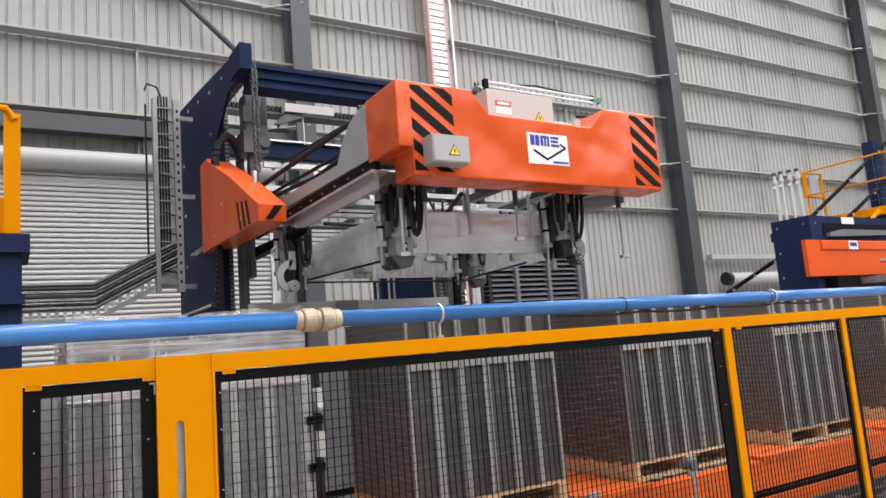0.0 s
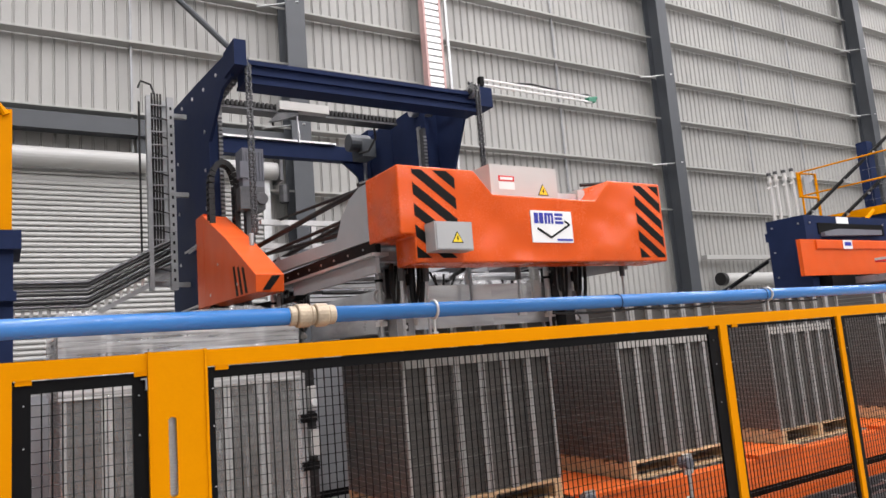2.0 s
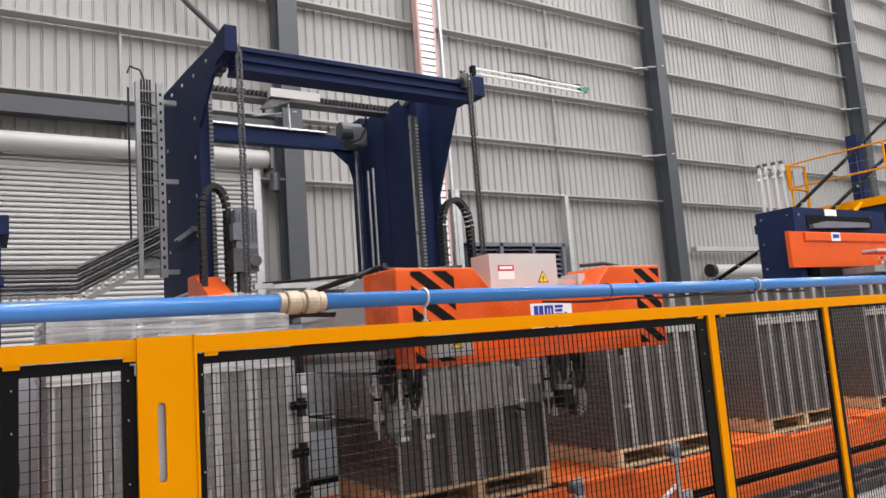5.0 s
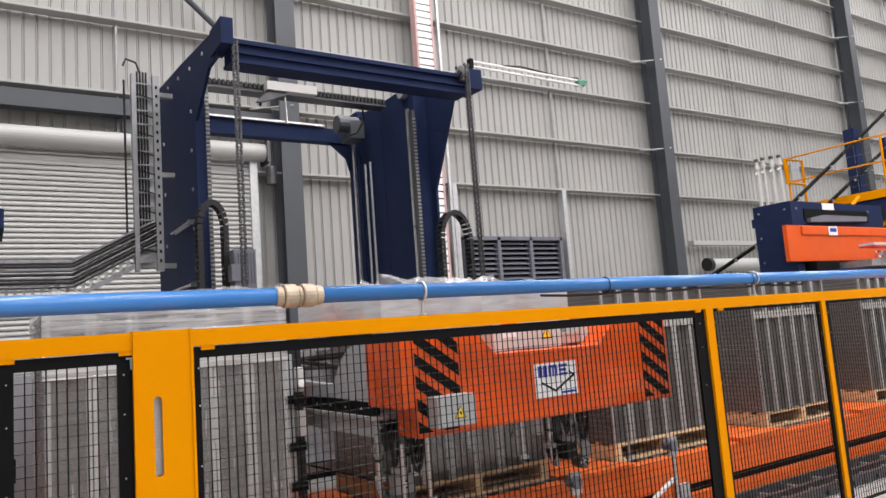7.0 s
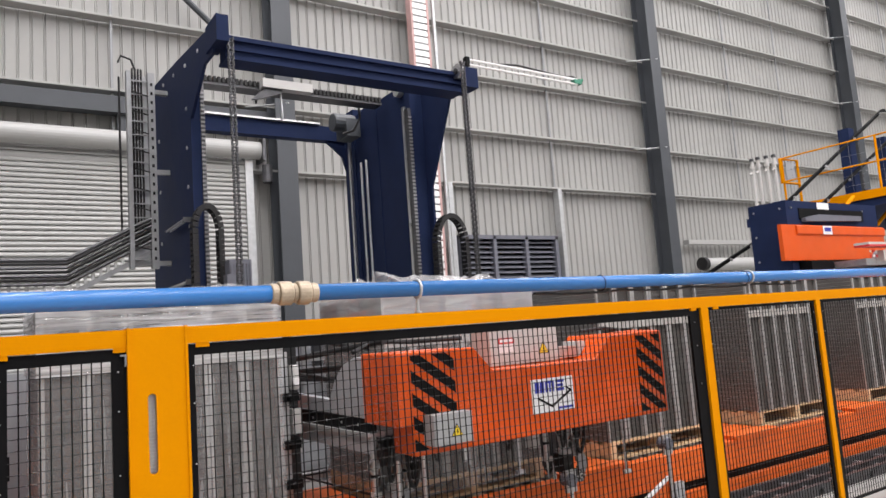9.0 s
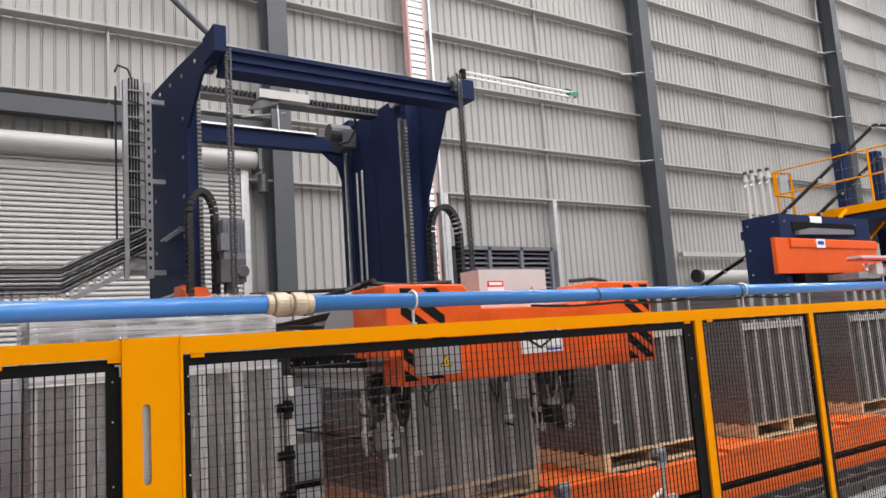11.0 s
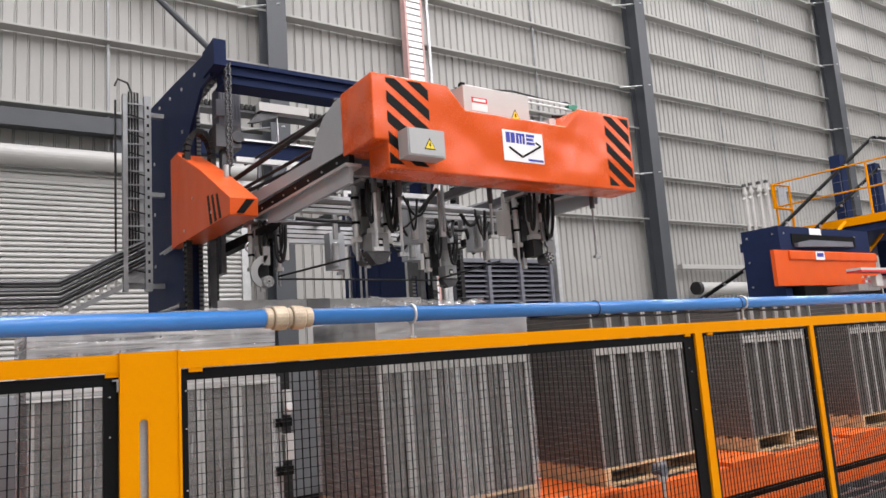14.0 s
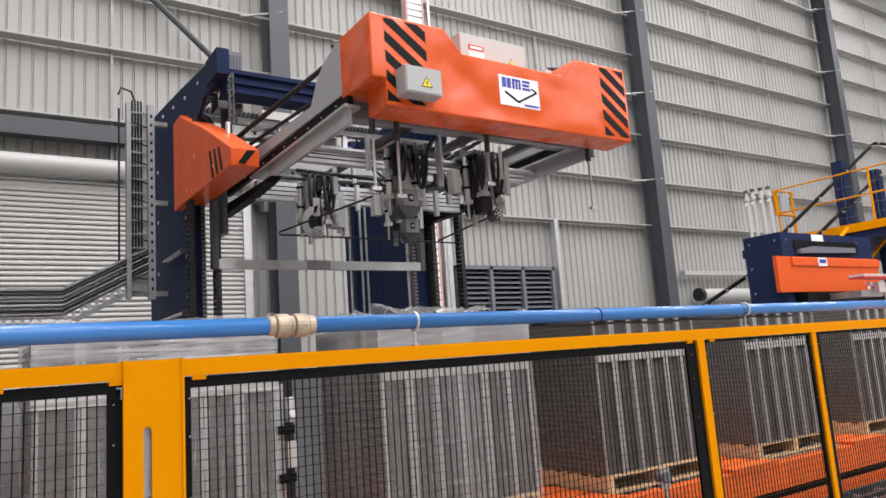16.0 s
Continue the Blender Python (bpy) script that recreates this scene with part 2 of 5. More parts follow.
def thing(name, at=(0, 0, 0), label="", category="", group="", kind=""):
    ob = new(name)
    ob.location = at
    ORIGIN[ob.name] = Vector(at)
    return tagged(ob, label, category, group, kind)


def part(name, bm, mat, parent, label="", smooth=False, kind=""):
    """Links a bmesh, drawn in world metres, as one mesh object under a thing or a part."""
    o = ORIGIN.get(parent.name, Vector())
    if o.length:
        bmesh.ops.translate(bm, verts=bm.verts, vec=-o)
    ob = new(name, mesh_of(name, bm, mat, smooth))
    ob.parent = parent
    ORIGIN[ob.name] = o
    return tagged(ob, label, kind=kind)


def piece(name, me, parent, at, turn=None):
    """One of many alike pieces that share a mesh; at is in world metres."""
    ob = new(name, me)
    ob.parent = parent
    ob.location = Vector(at) - ORIGIN.get(parent.name, Vector())
    if turn:
        ob.rotation_euler = turn
    return ob


def solid(name, bm, mat, label, category, kind="", group="", smooth=False):
    ob = new(name, mesh_of(name, bm, mat, smooth))
    return tagged(ob, label, category, group, kind)


def B():
    return bmesh.new()


def clip(poly, rect):
    """Cuts a polygon to the rectangle x0, z0, x1, z1."""
    x0, z0, x1, z1 = rect
    for i, lim, sign in ((0, x0, 1), (0, x1, -1), (1, z0, 1), (1, z1, -1)):
        res = []
        for p, q in zip(poly, poly[1:] + poly[:1]):
            dp, dq = (p[i] - lim) * sign, (q[i] - lim) * sign
            if dp >= 0:
                res.append(p)
            if dp * dq < 0:
                f = dp / (dp - dq)
                res.append((p[0] + (q[0] - p[0]) * f, p[1] + (q[1] - p[1]) * f))
        poly = res
        if len(poly) < 3:
            return None
    return poly


# ---- building ----
WALL_Y = 14.0
GIRTS = (5.13, 6.43, 7.8, 9.0, 10.25, 11.5, 12.75, 14.0, 15.3)
COLS = (-5.94, 5.06, 16.14, 27.0, 37.6)

bm = B()
bmesh.ops.create_grid(bm, x_segments=2, y_segments=2, size=1, matrix=Matrix.Translation((15, -7, 0)) @ Matrix.Diagonal((32, 22.5, 1, 1)))
solid("floor", bm, CONCRETE, "smooth grey concrete factory floor", "floor", "structure")


def cladding(x0, x1, y, z0, z1, pitch=0.205):
    """Ribbed wall sheet: flat pans with narrow ribs that stand out towards the room."""
    prof, x = [], x0
    while x < x1:
        prof += [(x, 0), (x + pitch * 0.74, 0), (x + pitch * 0.78, -0.014), (x + pitch * 0.83, -0.014), (x + pitch * 0.855, 0.014), (x + pitch * 0.925, 0.014), (x + pitch * 0.95, -0.014), (x + pitch * 0.985, -0.014)]
        x += pitch
    prof.append((x1, 0))
    bm = B()
    vs = [[bm.verts.new((px, y + py, z)) for px, py in prof] for z in (z0, z1)]
    for i in range(len(prof) - 1):
        bm.faces.new((vs[0][i], vs[0][i + 1], vs[1][i + 1], vs[1][i]))
    return bm


wall = thing("wall_north", (0, WALL_Y, 0), "pale grey ribbed steel cladding on dark framed columns", "wall", kind="structure")
part("cladding", cladding(-17, 46, WALL_Y + 0.12, 0, ROOF_Z), CLADDING, wall)
part("backing", box(B(), (-17, WALL_Y + 0.18, 0), (46, WALL_Y + 0.3, ROOF_Z)), CLADDING, wall)
gb = B()
prism(gb, [(0.02, 0.0), (-0.235, 0.0), (-0.242, 0.012), (-0.242, 0.046), (-0.234, 0.046), (-0.234, 0.008), (0.02, 0.008)], "x", 0, 11.0)
girt_mesh = mesh_of("girt", gb, GIRT)
for i, cx in enumerate(COLS[:-1]):
    for z in GIRTS:
        g = piece("girt", girt_mesh, wall, (cx + 0.05, WALL_Y + 0.08, z))
for x in (-2.0, 2.05, 8.75, 12.42, 20.25, 23.1, 31.0, 34.0):
    for za, zb in zip(GIRTS, GIRTS[1:]):
        part("sag_rod", bar(B(), (x, WALL_Y - 0.04, za + 0.07), (x, WALL_Y - 0.04, zb - 0.01), 0.045, 0.03), DULL_GALV, wall)
for x in (9.02, 12.36):
    part("stud", box(B(), (x, WALL_Y - 0.22, 0), (x + 0.12, WALL_Y - 0.02, 5.13)), GALV, wall, "galvanised upright beside the louvre")
for cx in COLS:
    col = thing("column", (cx, WALL_Y - 0.35, 0), "dark grey painted steel column standing at the cladding", "column", "building columns", "structure")
    y0, y1 = WALL_Y - 0.62, WALL_Y - 0.12
    part("flange", box(B(), (cx - 0.2, y0, 0), (cx + 0.2, y0 + 0.03, ROOF_Z)), COLUMN_GREY, col)
    part("flange", box(B(), (cx - 0.2, y1 - 0.03, 0), (cx + 0.2, y1, ROOF_Z)), COLUMN_GREY, col)
    part("web", box(B(), (cx - 0.02, y0 + 0.03, 0), (cx + 0.02, y1 - 0.03, ROOF_Z)), COLUMN_GREY, col)
    for z in GIRTS[1::2]:
        part("fly_brace", bar(B(), (cx - 0.62, WALL_Y - 0.1, z - 0.02), (cx + 0.08, y0 - 0.012, z - 0.02), 0.06, 0.02), GALV, col, "pale flat brace from column to girt")
# Unseen closing walls; the south one is set back for the longer strips.
for nm, a, b in (("wall_south", (-17, -29.2, 0), (46, -29, ROOF_Z)), ("wall_west", (-17.2, -29, 0), (-17, 14.3, ROOF_Z)), ("wall_east", (46, -29, 0), (46.2, 14.3, ROOF_Z))):
    solid(nm, box(B(), a, b), CLADDING, "pale grey steel-clad factory wall", "wall", "structure")
# Unseen roof, open over the inferred skylights and the added fill strip.
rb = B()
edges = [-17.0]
for sx in SKYLIGHT_AND_FILL_X:
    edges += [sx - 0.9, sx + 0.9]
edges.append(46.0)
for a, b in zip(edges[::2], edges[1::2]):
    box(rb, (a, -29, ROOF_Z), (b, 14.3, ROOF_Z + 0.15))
solid("ceiling", rb, ROOF, "pale steel roof out of view, its open skylight strips partly added", "ceiling", "structure")
# slanting roof tie at the wall
part("tie_rod", rod(B(), (1.6, WALL_Y - 0.25, 9.9), (4.3, WALL_Y - 0.25, 7.5), 0.06, 8), COLUMN_GREY, wall)

# roller shutter beside the column
sh = thing("door_1", (1.0, WALL_Y - 0.1, 0), "closed pale grey slatted roller shutter with a drum above", "roller shutter", kind="structure")
sb = B()
prism(sb, [(0, 0), (-0.045, 0.004), (-0.052, 0.03), (-0.03, 0.066), (0, 0.088)], "x", -6.0, 4.35)
slat_mesh = mesh_of("slat", sb, SHUTTER)
for i in range(60):
    piece("slat", slat_mesh, sh, (0, WALL_Y - 0.12, 0.02 + i * 0.0885))
part("drum", rod(B(), (-6, WALL_Y - 0.28, 5.5), (4.62, WALL_Y - 0.28, 5.5), 0.17, 24), SHUTTER, sh, smooth=False)
part("guide", box(B(), (4.35, WALL_Y - 0.22, 0), (4.5, WALL_Y - 0.02, 5.4)), GALV, sh)
part("drum_bracket", box(B(), (4.62, WALL_Y - 0.5, 5.28), (4.68, WALL_Y - 0.05, 5.72)), DARK_STEEL, sh)
part("drive_motor", bevelled(rod(B(), (4.72, WALL_Y - 0.4, 4.85), (4.72, WALL_Y - 0.4, 5.2), 0.1, 12), 0.01), DARK_STEEL, sh)
part("header", box(B(), (-6, WALL_Y - 0.3, 6.0), (4.84, WALL_Y - 0.05, 6.3)), COLUMN_GREY, sh, "dark header channel above the drum")
for x in (-1.6, 2.1):
    part("hanger", box(B(), (x, WALL_Y - 0.2, 5.6), (x + 0.14, WALL_Y - 0.1, 6.0)), COLUMN_GREY, sh)

sh2 = thing("door_2", (20.0, WALL_Y - 0.1, 0), "white roller shutter drum over a far opening", "roller shutter", kind="structure")
part("drum", rod(B(), (17.75, WALL_Y - 0.3, 3.12), (26, WALL_Y - 0.3, 3.12), 0.19, 20), SHUTTER, sh2)
part("drum_end", rod(B(), (17.6, WALL_Y - 0.3, 3.14), (17.75, WALL_Y - 0.3, 3.14), 0.19, 20), RUBBER, sh2, "black round drum end")
part("header", box(B(), (17.2, WALL_Y - 0.25, 3.72), (27, WALL_Y - 0.05, 3.85)), GIRT, sh2)
for i in range(30):
    piece("slat", mesh_of("slat", prism(B(), [(0, 0), (-0.045, 0.012), (-0.055, 0.045), (-0.045, 0.078), (0, 0.088)], "x", 17.6, 26), SHUTTER) if i == 0 else bpy.data.objects[s2_name].data, sh2, (0, WALL_Y - 0.1, 0.02 + i * 0.0885))
    if i == 0:
        s2_name = sh2.children[-1].name

# louvre in the wall
lv = thing("louvre", (11.15, WALL_Y - 0.1, 3), "dark grey three-bay louvred wall vent", "louvre", kind="structure")
for x in (9.25, 10.2, 11.17, 12.14):
    part("frame_post", box(B(), (x, WALL_Y - 0.2, 2.0), (x + 0.09, WALL_Y - 0.02, 3.9)), LOUVRE, lv)
part("frame_head", box(B(), (9.25, WALL_Y - 0.2, 3.83), (12.23, WALL_Y - 0.02, 3.92)), LOUVRE, lv)
blade = mesh_of("blade", prism(B(), [(-0.02, 0.0), (-0.14, -0.07), (-0.14, -0.085), (-0.02, -0.015)], "x", 0, 0.88), LOUVRE)
for bay in (9.33, 10.29, 11.25):
    for i in range(15):
        piece("blade", blade, lv, (bay, WALL_Y, 3.82 - i * 0.12))
part("back", box(B(), (9.25, WALL_Y - 0.02, 2.0), (12.23, WALL_Y + 0.02, 3.9)), BLACK, lv)

# vertical slotted duct on the wall
dk = thing("cable_duct", (8.40, WALL_Y - 0.4, 0), "white slotted vertical cable duct with faded red edges", "cable duct")
for x in (8.17, 8.59):
    part("edge", box(B(), (x, WALL_Y - 0.5, 0.4), (x + 0.05, WALL_Y - 0.3, ROOF_Z - 0.5)), PINK, dk, "faded red steel edge")
dslat = mesh_of("slot_cover", box(B(), (8.22 - 8.40, -0.03, 0), (8.59 - 8.40, 0, 0.125)), WHITE)
for i in range(98):
    piece("slot_cover", dslat, dk, (8.40, WALL_Y - 0.46, 0.4 + i * 0.16))
part("back", box(B(), (8.22, WALL_Y - 0.4, 0.4), (8.59, WALL_Y - 0.38, ROOF_Z - 0.5)), GREY, dk)
part("conduit", rod(B(), (8.9, WALL_Y - 0.3, 0.4), (8.9, WALL_Y - 0.3, ROOF_Z - 0.6), 0.045, 8), GALV, dk)

# ---- conveyor ----
conv = thing("conveyor", (4.0, 5.8, 0), "orange steel pallet conveyor with two beams and steel rollers", "conveyor")
for y0, y1 in ((5.02, 5.16), (6.44, 6.54)):
    part("upper_beam", bevelled(box(B(), (-4, y0, 0.25), (14, y1, 0.512)), 0.008), ORANGE_DULL, conv)
    part("lower_beam", bevelled(box(B(), (-4, y0 - 0.03, 0.04), (14, y1, 0.165)), 0.008), ORANGE_DULL, conv)
    # Black strip put in for the dark gap between the beams.
    part("chain_guard", box(B(), (-4, y0 + 0.03, 0.165), (14, y1 - 0.02, 0.25)), BLACK, conv)
    for i in range(12):
        part("foot", box(B(), (-3.9 + i * 1.55, y0 - 0.005, 0.0), (-3.78 + i * 1.55, y1 + 0.005, 0.04)), DARK_STEEL, conv)
roller = mesh_of("roller", rod(B(), (0, 5.16, 0), (0, 6.44, 0), 0.04, 10), STEEL)
for i in range(90):
    ob = new("roller", roller)
    ob.parent = conv
    ob.location = Vector((-3.9 + i * 0.2, 0, 0.482)) - conv.location
for a, b in ((-4.0, -1.96), (-0.46, 0.29), (1.79, 2.54), (4.04, 4.76), (6.26, 7.01), (8.51, 9.25), (10.75, 13.9)):
    part("deck_plate", bevelled(box(B(), (a, 5.165, 0.526), (b, 6.43, 0.534)), 0.002, 1), ORANGE_DULL, conv, "orange deck plate between the pallets")
    part("deck_lip", bevelled(box(B(), (a, 5.0, 0.512), (b, 5.165, 0.55)), 0.004), ORANGE_DULL, conv)
# chain track on the floor beside the conveyor
trk = thing("floor_track", (5.0, 4.7, 0), "dark steel chain track bolted along the floor", "track")
for y in (4.45, 4.62, 4.85):
    part("rail", box(B(), (-3, y, 0.0), (13.5, y + 0.05, 0.1)), DARK_STEEL, trk)
for i in range(36):
    part("tie", box(B(), (-2.8 + i * 0.45, 4.45, 0.02), (-2.74 + i * 0.45, 4.9, 0.06)), STEEL, trk)
# grey machine cabinets behind the stacks
for x, w, cy in ((-3.0, 1.5, 0), (-1.45, 1.5, 0), (0.1, 1.55, 0), (1.66, 1.5, 2.6), (3.2, 1.5, 2.6)):
    cab = thing("machine_cabinet", (x, 7.0 + cy, 0), "grey steel machine cabinet standing behind the stacks", "cabinet", "machine cabinets")
    part("body", bevelled(box(B(), (x, 7.02 + cy, 0.1), (x + w - 0.04, 7.45 + cy, 1.7)), 0.008), GREY, cab)
    part("plinth", box(B(), (x + 0.02, 7.05 + cy, 0), (x + w - 0.06, 7.42 + cy, 0.1)), BLACK, cab)
    for k in range(2):
        d = part("door", bevelled(box(B(), (x + 0.03 + k * (w - 0.1) / 2, 7.0 + cy, 0.16), (x - 0.02 + (k + 1) * (w - 0.02) / 2, 7.018 + cy, 1.64)), 0.004), GREY, cab)
        part("handle", bevelled(box(B(), (x + 0.1 + k * (w - 0.1) / 2, 6.985 + cy, 0.9), (x + 0.13 + k * (w - 0.1) / 2, 7.0 + cy, 1.08)), 0.004), BLACK, d)
# valve stand beside the hooded stack
vst = thing("valve_stand", (1.95, 5.6, 0), "grey valve stand with black fittings between the stacks", "valve stand")
part("post", bevelled(box(B(), (1.87, 5.62, 0), (1.95, 5.7, 1.72)), 0.006), BOX_GREY, vst)
for z in (1.36, 1.02, 0.74):
    part("valve", bevelled(box(B(), (1.86, 5.56, z), (2.01, 5.62, z + 0.06)), 0.01), BLACK, vst, "black valve block")
    part("fitting", rod(B(), (1.93, 5.5, z + 0.035), (1.93, 5.56, z + 0.035), 0.022, 8), BLACK, vst)
# Black sheet added to darken the gap behind the valves.
part("back_panel", box(B(), (1.83, 5.72, 0.0), (2.06, 5.735, 1.80)), RUBBER, vst, "black sheet added to darken the gap")
part("regulator", bevelled(rod(B(), (1.99, 5.6, 1.44), (1.99, 5.6, 1.62), 0.035, 14), 0.008), BOX_WHITE, vst, "white air regulator", True)
part("gauge", bevelled(rod(B(), (1.99, 5.54, 1.5), (1.99, 5.57, 1.5), 0.028, 14), 0.004), WHITE, vst)
part("regulator", bevelled(box(B(), (1.96, 5.58, 1.12), (2.03, 5.66, 1.3)), 0.01), BOX_WHITE, vst)
part("cable", bent(B(), [(1.86, 5.6, 1.6), (1.83, 5.53, 1.3), (1.84, 5.53, 0.9), (1.87, 5.58, 0.3)], 0.014), RUBBER, vst)
wdg = thing("guide_wedge", (4.8, 4.7, 0), "orange sloped guide wedge with a pale edge beside the conveyor", "guide")
part("plate", prism(B(), [(4.2, 0.1), (4.92, 0.42), (5.06, 0.42), (5.06, 0.1)], "y", 4.72, 4.74), ORANGE_DULL, wdg)
part("edge", bar(B(), (4.2, 4.725, 0.11), (4.92, 4.725, 0.43), 0.04, 0.015), WHITE, wdg, "pale worn edge")
part("ribbed_box", bevelled(box(B(), (4.94, 4.68, 0.1), (5.05, 4.72, 0.38)), 0.006), GREY, wdg)
# light sensors on poles
for x, z in ((3.8, 0.6), (4.91, 0.71), (0.9, 0.62)):
    sn = thing("sensor", (x, 4.7, 0), "small grey round sensor on a steel pole beside the conveyor", "sensor", "conveyor sensors")
    part("pole", rod(B(), (x, 4.7, 0.1), (x, 4.7, z), 0.016, 8), STEEL, sn)
    part("head", bevelled(rod(B(), (x - 0.01, 4.66, z), (x - 0.01, 4.77, z), 0.05, 14), 0.01), LOUVRE, sn)
    part("bracket", box(B(), (x - 0.05, 4.69, z - 0.09), (x + 0.05, 4.72, z + 0.07)), GALV, sn)

# ---- pallets and stacks ----
STACK_X = (-1.92, 0.33, 2.58, 4.80, 7.05, 9.29)
SW, SD, SY = 1.42, 1.13, 5.25
S_BASE, S_TOP = 0.68, 2.08


def make_pallet(x):
    p = thing("pallet", (x, SY, 0.515), "pale timber pallet lying on the orange conveyor", "pallet", "pallets on the conveyor")
    slat = mesh_of("slat", bevelled(box(B(), (0, 0, 0), (SW, 0.095, 0.02)), 0.003, 1), WOOD)
    for y in (0.0, 0.26, 0.52, 0.78, 1.035):
        piece("slat", slat, p, (x, SY + y, 0.515))
    for y in (0.0, 0.17, 0.345, 0.52, 0.69, 0.86, 1.035):
        piece("slat", slat, p, (x, SY + y, 0.655))
    bearer = mesh_of("bearer", bevelled(box(B(), (0, 0, 0), (0.075, SD, 0.12)), 0.004, 1), WOOD)
    for bx in (0.0, SW / 2 - 0.04, SW - 0.075):
        piece("bearer", bearer, p, (x + bx, SY, 0.535))
    return p


def make_stack(x):
    s = thing("sheet_stack", (x, SY, S_BASE), "tall block of dark layered sheet parts with pale upright edge strips", "stack", "stacks on pallets")
    pitch = SW / 6
    cb = B()
    z, k = 0.0, 0
    while z < S_TOP - S_BASE - 0.01:
        ins = 0.036 if k % 2 else 0.030
        box(cb, (0.02, ins, z), (pitch - 0.02, SD - ins, z + (0.034 if not k % 2 else 0.012)))
        z += 0.034 if not k % 2 else 0.012
        k += 1
    core = mesh_of("panel_column", cb, SHEET_DARK)
    for i in range(6):
        tagged(piece("panel_column", core, s, (x + i * pitch, SY, S_BASE)), kind="stuff")
    strip = mesh_of("edge_strip", box(B(), (0, 0, 0), (0.026, SD, S_TOP - S_BASE)), SHEET_EDGE)
    half = mesh_of("edge_strip", box(B(), (0, 0.0, 0), (0.02, SD, S_TOP - S_BASE)), SHEET_EDGE)
    piece("edge_strip", half, s, (x, SY, S_BASE))
    piece("edge_strip", half, s, (x + SW - 0.02, SY, S_BASE))
    for i in range(1, 6):
        piece("edge_strip", strip, s, (x + i * pitch - 0.030, SY - 0.002 * (i % 3), S_BASE))
        piece("edge_strip", strip, s, (x + i * pitch + 0.004, SY - 0.002 * ((i + 1) % 3), S_BASE))
    # side faces: thin layers seen end on
    lay = B()
    for k in range(29):
        box(lay, (-0.004, 0.02, 0.01 + k * 0.048), (0.006, SD - 0.02, 0.052 + k * 0.048))
        box(lay, (SW - 0.006, 0.02, 0.01 + k * 0.048), (SW + 0.004, SD - 0.02, 0.052 + k * 0.048))
    tagged(piece("side_layer", mesh_of("side_layer", lay, SHEET_SIDE), s, (x, SY, S_BASE)), kind="stuff")
    for zd in (0.285, 0.77):
        part("divider", box(B(), (x + 0.02, SY + 0.024, S_BASE + zd), (x + SW - 0.02, SY + 0.05, S_BASE + zd + 0.009)), SHEET_SIDE, s, "dark joint between the layers")
    tooth = mesh_of("batten", bevelled(box(B(), (0.004, 0, 0), (pitch / 3 - 0.004, 0.06, 0.075)), 0.003, 1), SHEET_TOP)
    for i in range(18):
        piece("batten", tooth, s, (x + i * pitch / 3, SY - 0.006, S_BASE + 1.005))
    part("top_sheet", box(B(), (x - 0.003, SY - 0.003, S_TOP), (x + SW + 0.003, SY + SD + 0.003, S_TOP + 0.012)), SHEET_DARK, s, "thin grey top sheet")
    return s


pal0, st0 = make_pallet(STACK_X[0]), make_stack(STACK_X[0])
for x in STACK_X[1:]:
    copy_thing(pal0, Matrix.Translation((x, SY, 0.515)))
    copy_thing(st0, Matrix.Translation((x, SY, S_BASE)))


# ---- film hoods ----
def film_sheet(axis, w, h, seed, amp=0.006, nu=28, nv=10):
    """A wrinkled film panel, w wide and h high, centred on its base line; axis: the way it faces."""
    bm = B()
    g = []
    for j in range(nv + 1):
        row = []
        for i in range(nu + 1):
            u, v = (i / nu - 0.5) * w, j / nv * h
            d = noise.noise((u * 9 + seed, v * 1.7, seed)) * amp + noise.noise((u * 3 + seed, v * 4, seed * 2)) * amp
            row.append(bm.verts.new((d, u, v) if axis == "x" else ((u, d, v) if axis == "y" else (u, v, d))))
        g.append(row)
    for j in range(nv):
        for i in range(nu):
            bm.faces.new((g[j][i], g[j][i + 1], g[j + 1][i + 1], g[j + 1][i]))
    return bm


def top_sheet(w, d, seed, amp):
    """Loose crumpled film on top of a hood."""
    bm = B()
    nu, nv = 90, 60
    g = []
    for j in range(nv + 1):
        row = []
        for i in range(nu + 1):
            u, v = (i / nu - 0.5) * w, (j / nv - 0.5) * d
            f = 0.5 + 0.5 * noise.noise((u * 1.3 + seed, v * 2.2, seed))
            fold = 1 - abs(noise.noise((u * 1.6 + v * 2.0 + seed, v * 7, seed * 3)))
            z = (f * f * 1.1 + fold ** 4 * 0.5 + abs(noise.noise((u * 5, v * 15 + seed, seed))) * 0.12) * amp
            row.append(bm.verts.new((u, v, z)))
        g.append(row)
    for j in range(nv):
        for i in range(nu):
            bm.faces.new((g[j][i], g[j][i + 1], g[j + 1][i + 1], g[j + 1][i]))
    return bm


